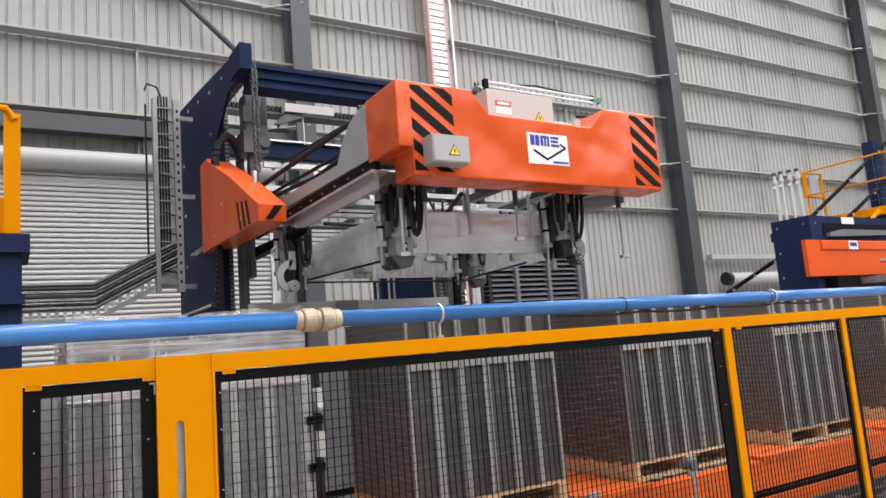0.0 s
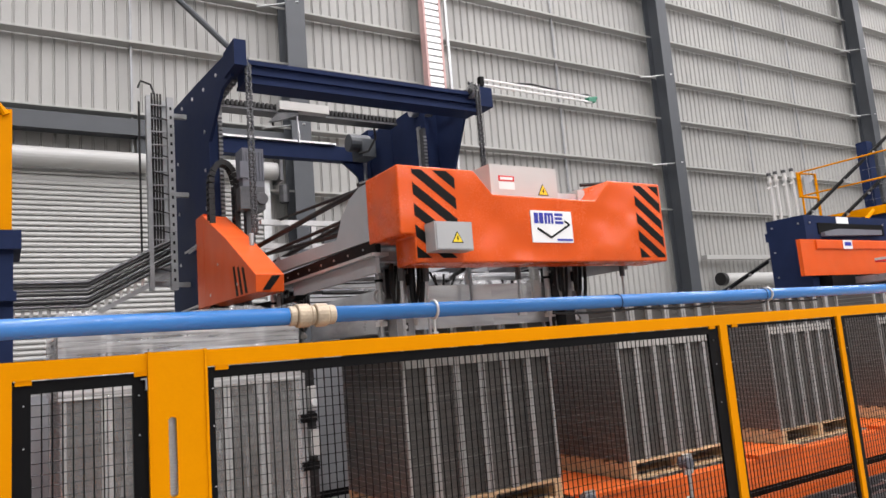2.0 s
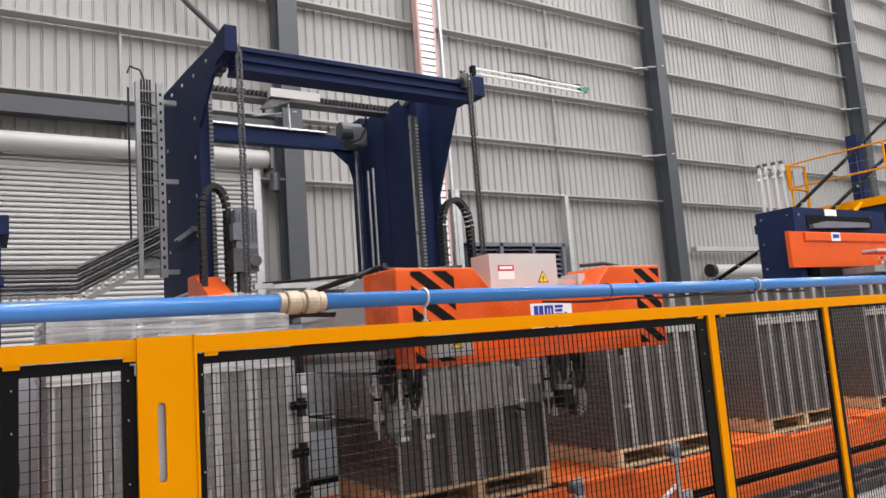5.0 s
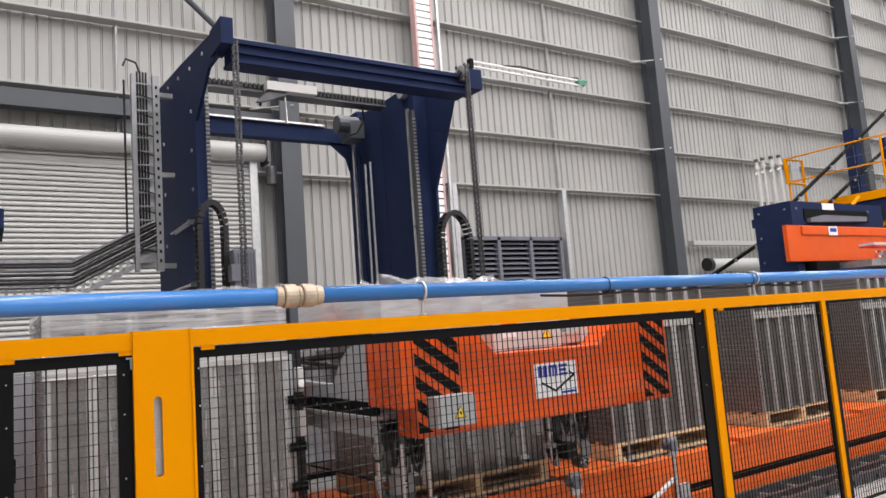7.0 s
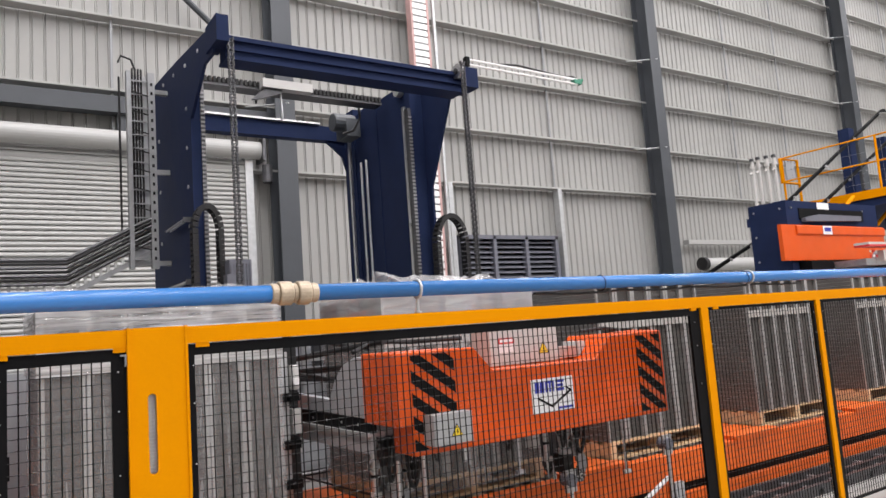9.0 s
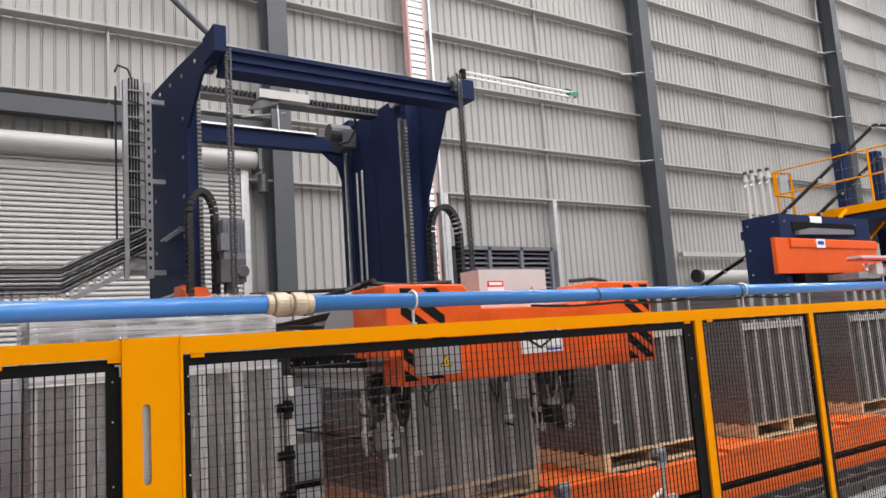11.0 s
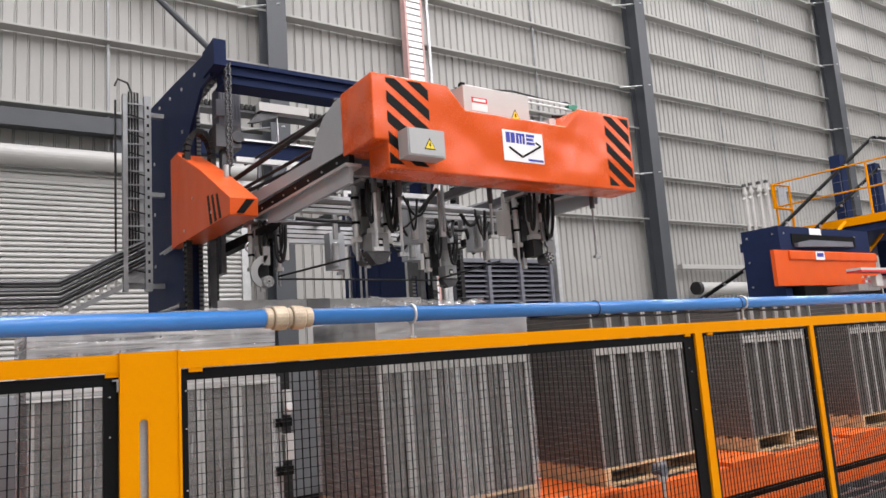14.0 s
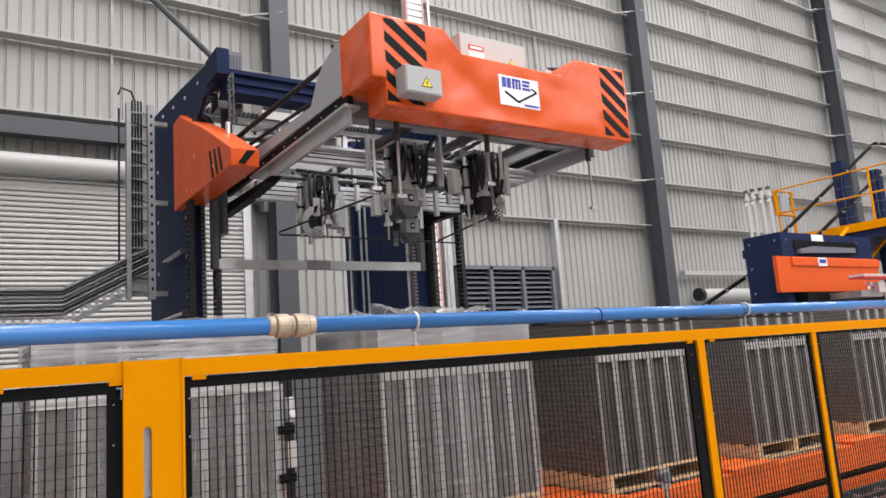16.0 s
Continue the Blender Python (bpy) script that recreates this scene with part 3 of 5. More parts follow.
def still_hood(x, seed):
    h = thing("film_hood", (x + SW / 2, SY + SD / 2, 0.6), "clear plastic film hood pulled over a pallet stack", "film hood", "film hoods")
    H = S_TOP - 0.62
    for nm, ax, w, off in (("film_panel", "y", SW + 0.03, (0, -SD / 2 - 0.012)), ("film_panel", "y", SW + 0.03, (0, SD / 2 + 0.012)), ("film_panel", "x", SD + 0.02, (-SW / 2 - 0.014, 0)), ("film_panel", "x", SD + 0.02, (SW / 2 + 0.014, 0))):
        ob = new(nm, mesh_of(nm, film_sheet(ax, w, H + 0.04, seed + off[0], 0.008, 40, 24), FILM_WRAP, True))
        ob.parent, ob.location = h, (off[0], off[1], 0)
    for ax, w, off in (("y", SW + 0.05, (0, -SD / 2 - 0.024)), ("x", SD + 0.04, (-SW / 2 - 0.026, 0))):
        ob = new("film_fold", mesh_of("film_fold", film_sheet(ax, w, 0.42, seed + 1.7, 0.012, 40, 12), FILM_FOLD, True))
        ob.parent, ob.location = h, (off[0], off[1], H - 0.37)
    ob = new("film_top", mesh_of("film_top", top_sheet(SW + 0.04, SD + 0.04, seed, 0.13), FILM_WRAP, True))
    ob.parent, ob.location = h, (0, 0, S_TOP + 0.02 - 0.6)
    return h


still_hood(STACK_X[1], 3.1)
still_hood(STACK_X[0], 8.7)

HOOD_C = (STACK_X[2] + SW / 2, SY + SD / 2)
hood = thing("film_hood", (HOOD_C[0], HOOD_C[1], 0), "clear stretch film hood being drawn down over the stack", "film hood", "film hoods")
BAND_H = 0.32
HOOD_PARTS = []
OPEN_X, OPEN_Y = 0.88, 0.80
SHUT_X, SHUT_Y = SW / 2 + 0.016, SD / 2 + 0.016
for k, low in enumerate((1.79, 1.48, 1.17, 0.87, 0.57)):
    for sx, sy in ((0, -1), (0, 1), (-1, 0), (1, 0)):
        ax, w = ("y", OPEN_X + 0.01) if sy else ("x", OPEN_Y + 0.01)
        for side in (-1, 1):
            ob = new("film_panel", mesh_of("film_panel", film_sheet(ax, w, BAND_H, 2.3 * k + sx + 3 * sy + side, 0.006, 18), FILM_BAND if k == 0 else FILM, True))
            ob.parent = hood
            HOOD_PARTS.append((ob, k, sx, sy, low, side))
hood_top = new("film_top", mesh_of("film_top", top_sheet(SW + 0.06, SD + 0.06, 5.5, 0.16), FILM_TOP, True))
hood_top.parent = hood

# ---- safety fence ----
FY = 3.88
F_TOP = 1.90
fence = thing("safety_fence", (0, FY, 0), "yellow steel machine fence with black wire mesh panels", "fence")
RAIL_H = 0.078
part("top_rail", bevelled(box(B(), (-2.6, FY, F_TOP - RAIL_H), (0.575, FY + 0.045, F_TOP)), 0.004), YELLOW, fence)
part("top_rail", bevelled(box(B(), (0.83, FY, F_TOP - RAIL_H), (4.48, FY + 0.045, F_TOP)), 0.004), YELLOW, fence)
part("top_rail", bevelled(box(B(), (4.48, FY, F_TOP - RAIL_H), (11.0, FY + 0.045, F_TOP)), 0.004), YELLOW, fence)
# wide lock post with an oblong slot
post = B()
cx, cz, hw, hh = 0.6725, 1.44, 0.0175, 0.155
inner, outer = [], []
for i in range(24):
    a = 2 * math.pi * i / 24
    inner.append((cx + hw * math.cos(a), cz + hw * math.sin(a) + (hh if math.sin(a) > 0 else -hh)))
    d = max(abs(math.cos(a)), abs(math.sin(a)))
    ux, uz = math.cos(a) / d, math.sin(a) / d
    outer.append(((0.83 - cx) * ux + cx if ux > 0 else cx + (cx - 0.578) * ux, cz + (F_TOP + 0.004 - cz) * uz if uz > 0 else cz + (cz - 0.05) * uz))
vin, vout = [[[post.verts.new((x, y, z)) for x, z in ring] for y in (FY - 0.006, FY)] for ring in (inner, outer)]
for i in range(24):
    j = (i + 1) % 24
    for k in (0, 1):
        post.faces.new((vin[k][i], vin[k][j], vout[k][j], vout[k][i]))
    post.faces.new((vin[0][i], vin[0][j], vin[1][j], vin[1][i]))
    post.faces.new((vout[0][i], vout[0][j], vout[1][j], vout[1][i]))
bmesh.ops.recalc_face_normals(post, faces=post.faces)
part("lock_post", post, YELLOW, fence, "wide yellow post plate with an oblong slot")
for x in (0.578, 0.822):
    part("post_flange", bevelled(box(B(), (x - 0.004, FY - 0.012, 0.05), (x + 0.008, FY + 0.08, F_TOP + 0.006)), 0.003), YELLOW, fence)
part("slot_plate", box(B(), (0.64, FY + 0.03, 1.2), (0.71, FY + 0.034, 1.66)), GALV, fence, "grey ribbed strip behind the slot")
rib = mesh_of("slot_rib", box(B(), (0, 0, 0), (0.05, 0.006, 0.008)), GALV)
for i in range(22):
    piece("slot_rib", rib, fence, (0.65, FY + 0.022, 1.27 + i * 0.0155))
for x0, x1 in ((-0.02, 0.06), (4.48, 4.56), (6.0, 6.06), (7.5, 7.56), (9.0, 9.06), (-1.6, -1.52)):
    part("post", bevelled(box(B(), (x0, FY, 0.0), (x1, FY + 0.06, F_TOP - RAIL_H)), 0.004), YELLOW, fence)
    part("base_plate", box(B(), (x0 - 0.03, FY - 0.03, 0), (x1 + 0.03, FY + 0.09, 0.012)), YELLOW, fence)
WIRE_X, WIRE_Z = 0.039, 0.047
PANELS = ((-1.5, -0.04), (0.075, 0.565), (0.85, 4.46), (4.58, 5.98), (6.08, 7.48), (7.58, 8.98))
for x0, x1 in PANELS:
    zt, zb, yb = F_TOP - RAIL_H - 0.004, 0.12, FY + 0.016
    fw = 0.052 if x1 < 4.5 else 0.02
    fr_w = 0.095 if x1 == 4.46 else fw
    fl_w = {0.85: 0.014, 6.08: 0.06, 7.58: 0.06}.get(x0, fw)
    fr = B()
    box(fr, (x0 - 0.014, yb, zt - fw), (x1 + 0.014, yb + 0.02, zt))
    box(fr, (x0 - 0.014, yb, zb), (x1 + 0.014, yb + 0.02, zb + fw))
    box(fr, (x0 - 0.014, yb, zb + fw), (x0 + fl_w, yb + 0.02, zt - fw))
    box(fr, (x1 - fr_w, yb, zb + fw), (x1 + 0.014, yb + 0.02, zt - fw))
    panel = part("mesh_frame", fr, BLACK, fence, "black steel panel frame")
    for z in (1.28, 1.55, 1.72):
        for x in (x0 + fl_w / 2, x1 - fr_w / 2):
            part("frame_screw", rod(B(), (x, yb - 0.004, z), (x, yb, z), 0.0035, 8), STEEL, panel)
    wires = B()
    n = round((x1 - x0 - fl_w - fr_w) / WIRE_X)
    for i in range(1, n):
        x = x0 + fl_w + (x1 - x0 - fl_w - fr_w) * i / n
        rod(wires, (x, yb + 0.006, zb + fw), (x, yb + 0.006, zt - fw), 0.0032, 6)
    part("wire_mesh", wires, BLACK, panel, "black upright wires of the mesh", kind="stuff")
    wires = B()
    n = round((zt - zb - 2 * fw) / WIRE_Z)
    for i in range(1, n):
        z = zb + fw + (zt - zb - 2 * fw) * i / n
        rod(wires, (x0 + fl_w, yb + 0.0108, z), (x1 - fr_w, yb + 0.0115, z), 0.0020, 6)
    part("wire_mesh", wires, WIRE_LIT, panel, "black level wires of the mesh", kind="stuff")
for x in (0.1, 0.55, 0.9, 4.4, 4.66):
    part("clip", box(B(), (x - 0.03, FY + 0.004, F_TOP - RAIL_H - 0.02), (x + 0.03, FY + 0.016, F_TOP - RAIL_H + 0.004)), YELLOW, fence)

for z in (1.785,):
    lt = part("latch", bevelled(box(B(), (0.548, FY - 0.002, z), (0.572, FY + 0.014, z + 0.008)), 0.002, 1), DULL_GALV, fence, "small galvanised latch hook")
    part("latch_tail", bevelled(box(B(), (0.565, FY - 0.002, z - 0.045), (0.572, FY + 0.012, z)), 0.002, 1), DULL_GALV, lt)

# ---- compressed air pipe ----
PZ = 2.036
pipe = thing("air_pipe", (0, FY, PZ), "glossy blue compressed air pipe clamped above the fence", "pipe")
part("tube", rod(B(), (-3, FY + 0.02, PZ), (1.26, FY + 0.02, PZ), 0.044, 28), PIPE_BLUE, pipe, smooth=True)
part("tube", rod(B(), (1.46, FY + 0.02, PZ), (11, FY + 0.02, PZ), 0.042, 28), PIPE_BLUE, pipe, smooth=True)
cp = B()
for a, b, r in ((1.235, 1.275, 0.05), (1.275, 1.345, 0.06), (1.345, 1.372, 0.05), (1.372, 1.44, 0.06), (1.44, 1.482, 0.05)):
    rod(cp, (a, FY + 0.02, PZ), (b, FY + 0.02, PZ), r, 20)
part("coupling", bevelled(cp, 0.009, 3), BRASS, pipe, "tan metal pipe coupling")
for x in (-1.0, 2.08, 5.12, 8.1):
    cl = part("clamp", torus(B(), (x, FY + 0.02, PZ), (1, 0, 0), 0.05, 0.008), GALV, pipe, "galvanised ring clamp", True)
    part("stem", rod(B(), (x, FY + 0.02, F_TOP), (x, FY + 0.02, PZ - 0.045), 0.008, 8), GALV, cl)
    part("nut", bevelled(rod(B(), (x, FY + 0.02, F_TOP), (x, FY + 0.02, F_TOP + 0.012), 0.02, 6), 0.002), GALV, cl)

cbl = thing("pipe_cable", (4.2, FY, PZ - 0.06), "thin black cable tied under the blue pipe", "cable")
part("cable", bent(B(), [(2.95 + 0.19 * i, FY + 0.03, PZ - 0.056 - 0.012 * abs(math.sin(i * 0.78))) for i in range(16)], 0.008, 6), RUBBER, cbl)
for x in (3.5, 5.06):
    part("cable_tie", torus(B(), (x, FY + 0.02, PZ - 0.006), (1, 0, 0), 0.052, 0.003, 18, 6), BLACK, cbl, "black cable tie")

# ---- hooding machine ----
XL, XR = 1.80, 4.56
mach = thing("hooding_machine", (3.2, 8.5, 0), "navy blue steel stretch-hood machine frame standing on the floor", "machine")
BRACKET = [(6.70, 4.68), (6.70, 4.42), (7.02, 4.42), (7.56, 4.06), (7.56, 0.0), (9.45, 0.0), (9.45, 4.96), (8.04, 4.83)]
BRACKET_LOW = [(6.70, 4.68), (6.70, 4.42), (6.98, 4.42), (7.485, 3.48), (7.485, 0.0), (9.45, 0.0), (9.45, 4.96), (8.04, 4.83)]
for x0, nm, shape in ((XL, "side_column", BRACKET), (XR - 0.03, "side_column", BRACKET_LOW)):
    c = part(nm, prism(B(), shape, "x", x0, x0 + 0.03), NAVY, mach)
    for y, z in ((9.2, 4.8), (8.7, 4.78), (8.2, 4.72), (7.7, 4.65), (7.2, 4.62), (6.85, 4.62), (7.7, 4.2), (7.72, 3.8), (7.72, 3.4), (7.72, 3.0), (7.72, 2.6), (7.72, 2.2), (9.0, 4.2), (9.0, 3.6), (9.0, 3.0), (9.0, 2.4)):
        part("bolt", rod(B(), (x0 - 0.012, y, z), (x0, y, z), 0.02, 6), STEEL, c)
for x0, x1 in ((XL + 0.03, XL + 0.10), (XR - 0.2, XR - 0.03)):
    part("front_post", bevelled(box(B(), (x0, 7.58, 0), (x1, 7.9, 4.75)), 0.01), NAVY, mach)
    part("back_post", bevelled(box(B(), (x0, 9.1, 0), (x1, 9.42, 4.9)), 0.01), NAVY, mach)
    part("side_panel", box(B(), (x0 + 0.02, 7.9, 0), (x1 - 0.02, 9.1, 4.8)), NAVY, mach)
    part("stiffener", bevelled(box(B(), (x0 + 0.01, 8.45, 0), (x1 - 0.01, 8.51, 4.75)), 0.008), NAVY, mach)
for xi, sg in ((XL + 0.10, 1), (XR - 0.2, -1)):
    for y in (7.68, 9.2):
        part("guide_rail", bevelled(box(B(), (min(xi, xi + sg * 0.03), y, 0.4), (max(xi, xi + sg * 0.03), y + 0.05, 4.5)), 0.004), STEEL, mach, "bright steel guide rail")
    part("rack", bevelled(box(B(), (min(xi, xi + sg * 0.04), 7.57, 0.4), (max(xi, xi + sg * 0.04), 7.65, 4.45)), 0.004), DARK_STEEL, mach, "dark toothed rack")
    tooth = mesh_of("rack_tooth", box(B(), (-0.02, 0, 0), (0.02, 0.012, 0.02)), DULL_GALV)
    for k in range(90):
        piece("rack_tooth", tooth, mach, (xi + sg * 0.02, 7.558, 0.5 + k * 0.043))
    for y in (8.75, 8.9):
        part("air_pipe", rod(B(), (xi + sg * 0.02, y, 0.4), (xi + sg * 0.02, y, 4.1), 0.016, 8), ALUMINIUM, mach)
for x0 in (XL + 0.05, XR - 0.1):
    part("brace_gusset", prism(B(), [(9.4, 4.3), (9.4, 4.75), (8.9, 4.75)], "x", x0, x0 + 0.05), NAVY, mach)
for z, ya, yb in ((3.06, 7.66, 8.46), (2.44, 7.62, 9.2)):
    for dx in (0.03, 0.07):
        part("cable_bracket", bar(B(), (XL - dx, ya, z), (XL - dx, yb, z), 0.014, 0.018), STEEL, mach, "thin steel bracket on the column")
    part("bracket_end", box(B(), (XL - 0.085, ya - 0.02, z - 0.03), (XL, ya, z + 0.02)), DARK_STEEL, mach)
part("access_plate", bevelled(box(B(), (XL - 0.012, 7.62, 2.48), (XL, 8.9, 2.98)), 0.004), NAVY, mach)
# front and back beams
for z0, z1, y0, y1 in ((4.52, 4.56, 6.6, 6.84), (4.34, 4.37, 6.6, 6.84), (4.37, 4.52, 6.635, 6.8), (4.43, 4.455, 6.605, 6.635)):
    part("front_beam", bevelled(box(B(), (XL + 0.09, y0, z0), (4.47, y1, z1)), 0.006), NAVY, mach)
part("end_block", bevelled(box(B(), (XL - 0.02, 6.50, 4.46), (XL + 0.09, 6.86, 4.70)), 0.008), NAVY, mach)
part("end_block", bevelled(box(B(), (4.47, 6.56, 4.40), (4.64, 6.86, 4.62)), 0.008), NAVY, mach)
part("back_beam", bevelled(box(B(), (XL + 0.1, 9.35, 4.5), (XR - 0.2, 9.5, 4.7)), 0.01), NAVY, mach)
part("beam_lip", bevelled(box(B(), (XL + 0.1, 9.3, 4.705), (XR - 0.6, 9.4, 4.73)), 0.004), ALUMINIUM, mach, "pale edge strip on the back beam")
part("beam_gusset", prism(B(), [(XR - 0.2, 4.5), (XR - 0.2, 4.1), (XR - 0.26, 4.3), (XR - 0.5, 4.5)], "y", 9.38, 9.42), NAVY, mach)
for x in (4.40,):
    sp = part("sprocket", bevelled(rod(B(), (x - 0.03, 6.58, 4.56), (x + 0.03, 6.58, 4.56), 0.085, 18), 0.004), STEEL, mach, "steel chain sprocket")
    part("hub", rod(B(), (x - 0.05, 6.58, 4.56), (x + 0.05, 6.58, 4.56), 0.03, 12), DARK_STEEL, sp)
part("sprocket", bevelled(rod(B(), (4.28, 7.75, 4.72), (4.36, 7.75, 4.72), 0.08, 18), 0.004), STEEL, mach)
# tubes standing out beyond the beam
for z in (4.735, 4.675):
    part("air_tube", rod(B(), (4.56, 6.62, z), (6.2, 6.62, z - 0.015), 0.014, 8), WHITE, mach, "white air tube")
part("tube_end", bevelled(box(B(), (4.52, 6.59, 4.65), (4.57, 6.65, 4.755)), 0.004), BLACK, mach)
part("air_hose", bent(B(), [(4.9, 6.66, 4.75), (5.3, 6.66, 4.79), (5.8, 6.66, 4.76), (6.05, 6.66, 4.75), (6.18, 6.66, 4.77), (6.27, 6.65, 4.72)], 0.011, 6), RUBBER, mach)
cn = part("connector", bevelled(box(B(), (6.14, 6.60, 4.665), (6.26, 6.66, 4.72)), 0.012), GREEN, mach, "green plug at the tube ends")
part("plug", bevelled(rod(B(), (6.24, 6.63, 4.72), (6.3, 6.63, 4.73), 0.022, 10), 0.004), GREEN, cn)
part("plug_nut", bevelled(rod(B(), (6.1, 6.63, 4.66), (6.16, 6.63, 4.66), 0.02, 8), 0.003), STEEL, cn)
# lift drive between the columns
part("drive_motor", bevelled(rod(B(), (3.95, 8.9, 4.62), (4.25, 8.9, 4.62), 0.12, 16), 0.01), COLUMN_GREY, mach)
part("gearbox", bevelled(box(B(), (4.1, 8.78, 4.42), (4.3, 9.1, 4.66)), 0.02), COLUMN_GREY, mach)
part("motor_cable", bent(B(), [(3.75, 8.3, 4.74), (3.95, 8.35, 4.82), (4.12, 8.45, 4.76), (4.16, 8.5, 4.58), (4.08, 8.55, 4.42), (3.95, 8.6, 4.38)], 0.016), RUBBER, mach)
# cable tray across
tray = part("cable_tray", box(B(), (2.0, 8.15, 4.66), (4.3, 8.35, 4.69)), DARK_STEEL, mach)
for i in range(46):
    part("tray_link", box(B(), (2.0 + i * 0.05, 8.13, 4.69), (2.03 + i * 0.05, 8.37, 4.75)), RUBBER, tray)
part("slide_block", bevelled(box(B(), (2.72, 8.02, 4.66), (3.32, 8.14, 4.76)), 0.006), BOX_WHITE, mach, "white slide unit under the tray")
part("slide_bracket", bevelled(prism(B(), [(2.60, 4.51), (2.66, 4.51), (2.96, 4.62), (2.96, 4.66), (2.76, 4.66)], "y", 8.06, 8.10), 0.004), DARK_STEEL, mach, "dark slanted bracket plate")
part("slide_hook", bent(B(), [(2.95, 8.1, 4.66), (2.96, 8.1, 4.45), (2.96, 8.1, 4.30)], 0.012), STEEL, mach)
part("slide_hook", bent(B(), [(2.75, 8.1, 4.66), (2.66, 8.1, 4.56), (2.66, 8.1, 4.48)], 0.015), RUBBER, mach)

# cable ladder on the outer side
lad = thing("cable_ladder", (1.6, 9.0, 3.0), "galvanised cable ladder with black cables beside the machine", "cable ladder")
LX, LY0 = 1.36, 8.42
for x, w in ((LX, 0.045), (LX + 0.215, 0.07)):
    part("side_rail", bevelled(box(B(), (x, LY0, 2.66), (x + w, LY0 + 0.09, 4.80)), 0.006), DULL_GALV, lad)
part("tray_base", box(B(), (LX + 0.045, LY0 + 0.075, 2.7), (LX + 0.22, LY0 + 0.082, 4.78)), GREY, lad)
rung = mesh_of("rung", box(B(), (0, 0, 0), (0.18, 0.02, 0.014)), DULL_GALV)
for i in range(14):
    piece("rung", rung, lad, (LX + 0.045, LY0 + 0.03, 2.75 + i * 0.15))
hole = mesh_of("rail_slot", box(B(), (0, -0.003, 0), (0.022, 0.0, 0.035)), BLACK)
for i in range(20):
    piece("rail_slot", hole, lad, (LX + 0.239, LY0, 2.75 + i * 0.1))
for i in range(9):
    part("cable_strap", bar(B(), (LX + 0.05, LY0 + 0.02, 2.9 + i * 0.21), (LX + 0.215, LY0 + 0.02, 2.86 + i * 0.21), 0.012, 0.012), RUBBER, lad)
# slanting and level runs
P0, P1, P2 = Vector((1.62, 8.5, 3.06)), Vector((0.77, 8.5, 2.6)), Vector((-3.0, 8.5, 2.6))
for a, b in ((P0, P1), (P1, P2)):
    for dz in (-0.2, 0.16):
        part("side_rail", bar(B(), a + Vector((0, 0, dz)), b + Vector((0, 0, dz)), 0.05, 0.05), DULL_GALV, lad)
    d = (b - a)
    n = int(d.length / 0.075)
    for i in range(n):
        p = a + d * ((i + 0.5) / n)
        part("rung", bar(B(), p + Vector((0, 0.03, -0.2)), p + Vector((0, 0.03, 0.0)), 0.032, 0.02), ALUMINIUM, lad)
    for k in range(7):
        part("cable", rod(B(), a + Vector((0, -0.04 - 0.01 * (k % 3), -0.08 + k * 0.04)), b + Vector((0, -0.04 - 0.01 * (k % 3), -0.08 + k * 0.04)), 0.016, 8), RUBBER if k % 2 else DARK_STEEL, lad)
for k in range(4):
    part("cable", bent(B(), [(LX + 0.07 + k * 0.03, LY0 + 0.07, 4.85), (LX + 0.07 + k * 0.03, LY0 + 0.07, 3.1 + k * 0.03), (LX - 0.03, LY0 + 0.04, 2.94 + k * 0.03)], 0.011), RUBBER, lad)
part("cable", rod(B(), (LX - 0.06, LY0 + 0.1, 2.95), (LX - 0.06, LY0 + 0.1, 4.75), 0.012, 6), RUBBER, lad)
for x in (1.0, -0.6, -2.4):
    part("support_post", box(B(), (x, 8.52, 0), (x + 0.06, 8.58, 2.42)), DULL_GALV, lad)
for z in (2.7, 3.7, 4.6):
    part("stand_off", box(B(), (LX + 0.2, LY0 + 0.09, z), (XL, LY0 + 0.15, z + 0.05)), DULL_GALV, lad)
part("cable_loop", bent(B(), [(LX + 0.1, LY0 + 0.07, 4.84), (LX + 0.06, LY0 + 0.07, 4.95), (LX - 0.04, LY0 + 0.07, 4.98), (LX - 0.07, LY0 + 0.07, 4.9)], 0.012), RUBBER, lad)

# ---- lifting head ----
HB = (3.27, 4.25, 2.45)
head = thing("hoist_carriage", HB, "orange hoist carriage with hazard stripes and grey arms", "hoist")
fc = B()
prism(fc, [(2.10, 3.09), (2.68, 3.085), (2.82, 2.93), (3.74, 2.925), (3.90, 3.085), (4.45, 3.085), (4.45, 2.47), (2.20, 2.47), (2.20, 2.65), (2.10, 2.65)], "y", 4.25, 4.52)
prism(fc, [(2.10, 3.09), (2.68, 3.085), (2.82, 2.93), (3.74, 2.925), (3.90, 3.085), (4.45, 3.085), (4.45, 2.65), (2.10, 2.65)], "y", 4.52, 4.70)
bmesh.ops.remove_doubles(fc, verts=fc.verts, dist=0.001)
bmesh.ops.delete(fc, geom=[f for f in fc.faces if abs(f.calc_center_median().y - 4.52) < 0.001 and len(f.verts) == 8], context="FACES")
front = part("front_cover", bevelled(fc, 0.012, 3), ORANGE, head, "glossy orange folded sheet cover", kind="")


def hazard(rect, y, pitch, parent, slope=-0.72, width=0.075):
    x0, z0, x1, z1 = rect
    k = -12
    while k < 30:
        z = z0 + k * pitch
        poly = clip([(x0, z), (x0, z + width), (x1, z + width + slope * (x1 - x0)), (x1, z + slope * (x1 - x0))], rect)
        if poly:
            part("hazard_stripe", prism(B(), poly, "y", y - 0.003, y), STRIPE, parent, "black hazard stripe")
        k += 1


hazard((2.205, 2.50, 2.52, 3.065), 4.25, 0.135, front)
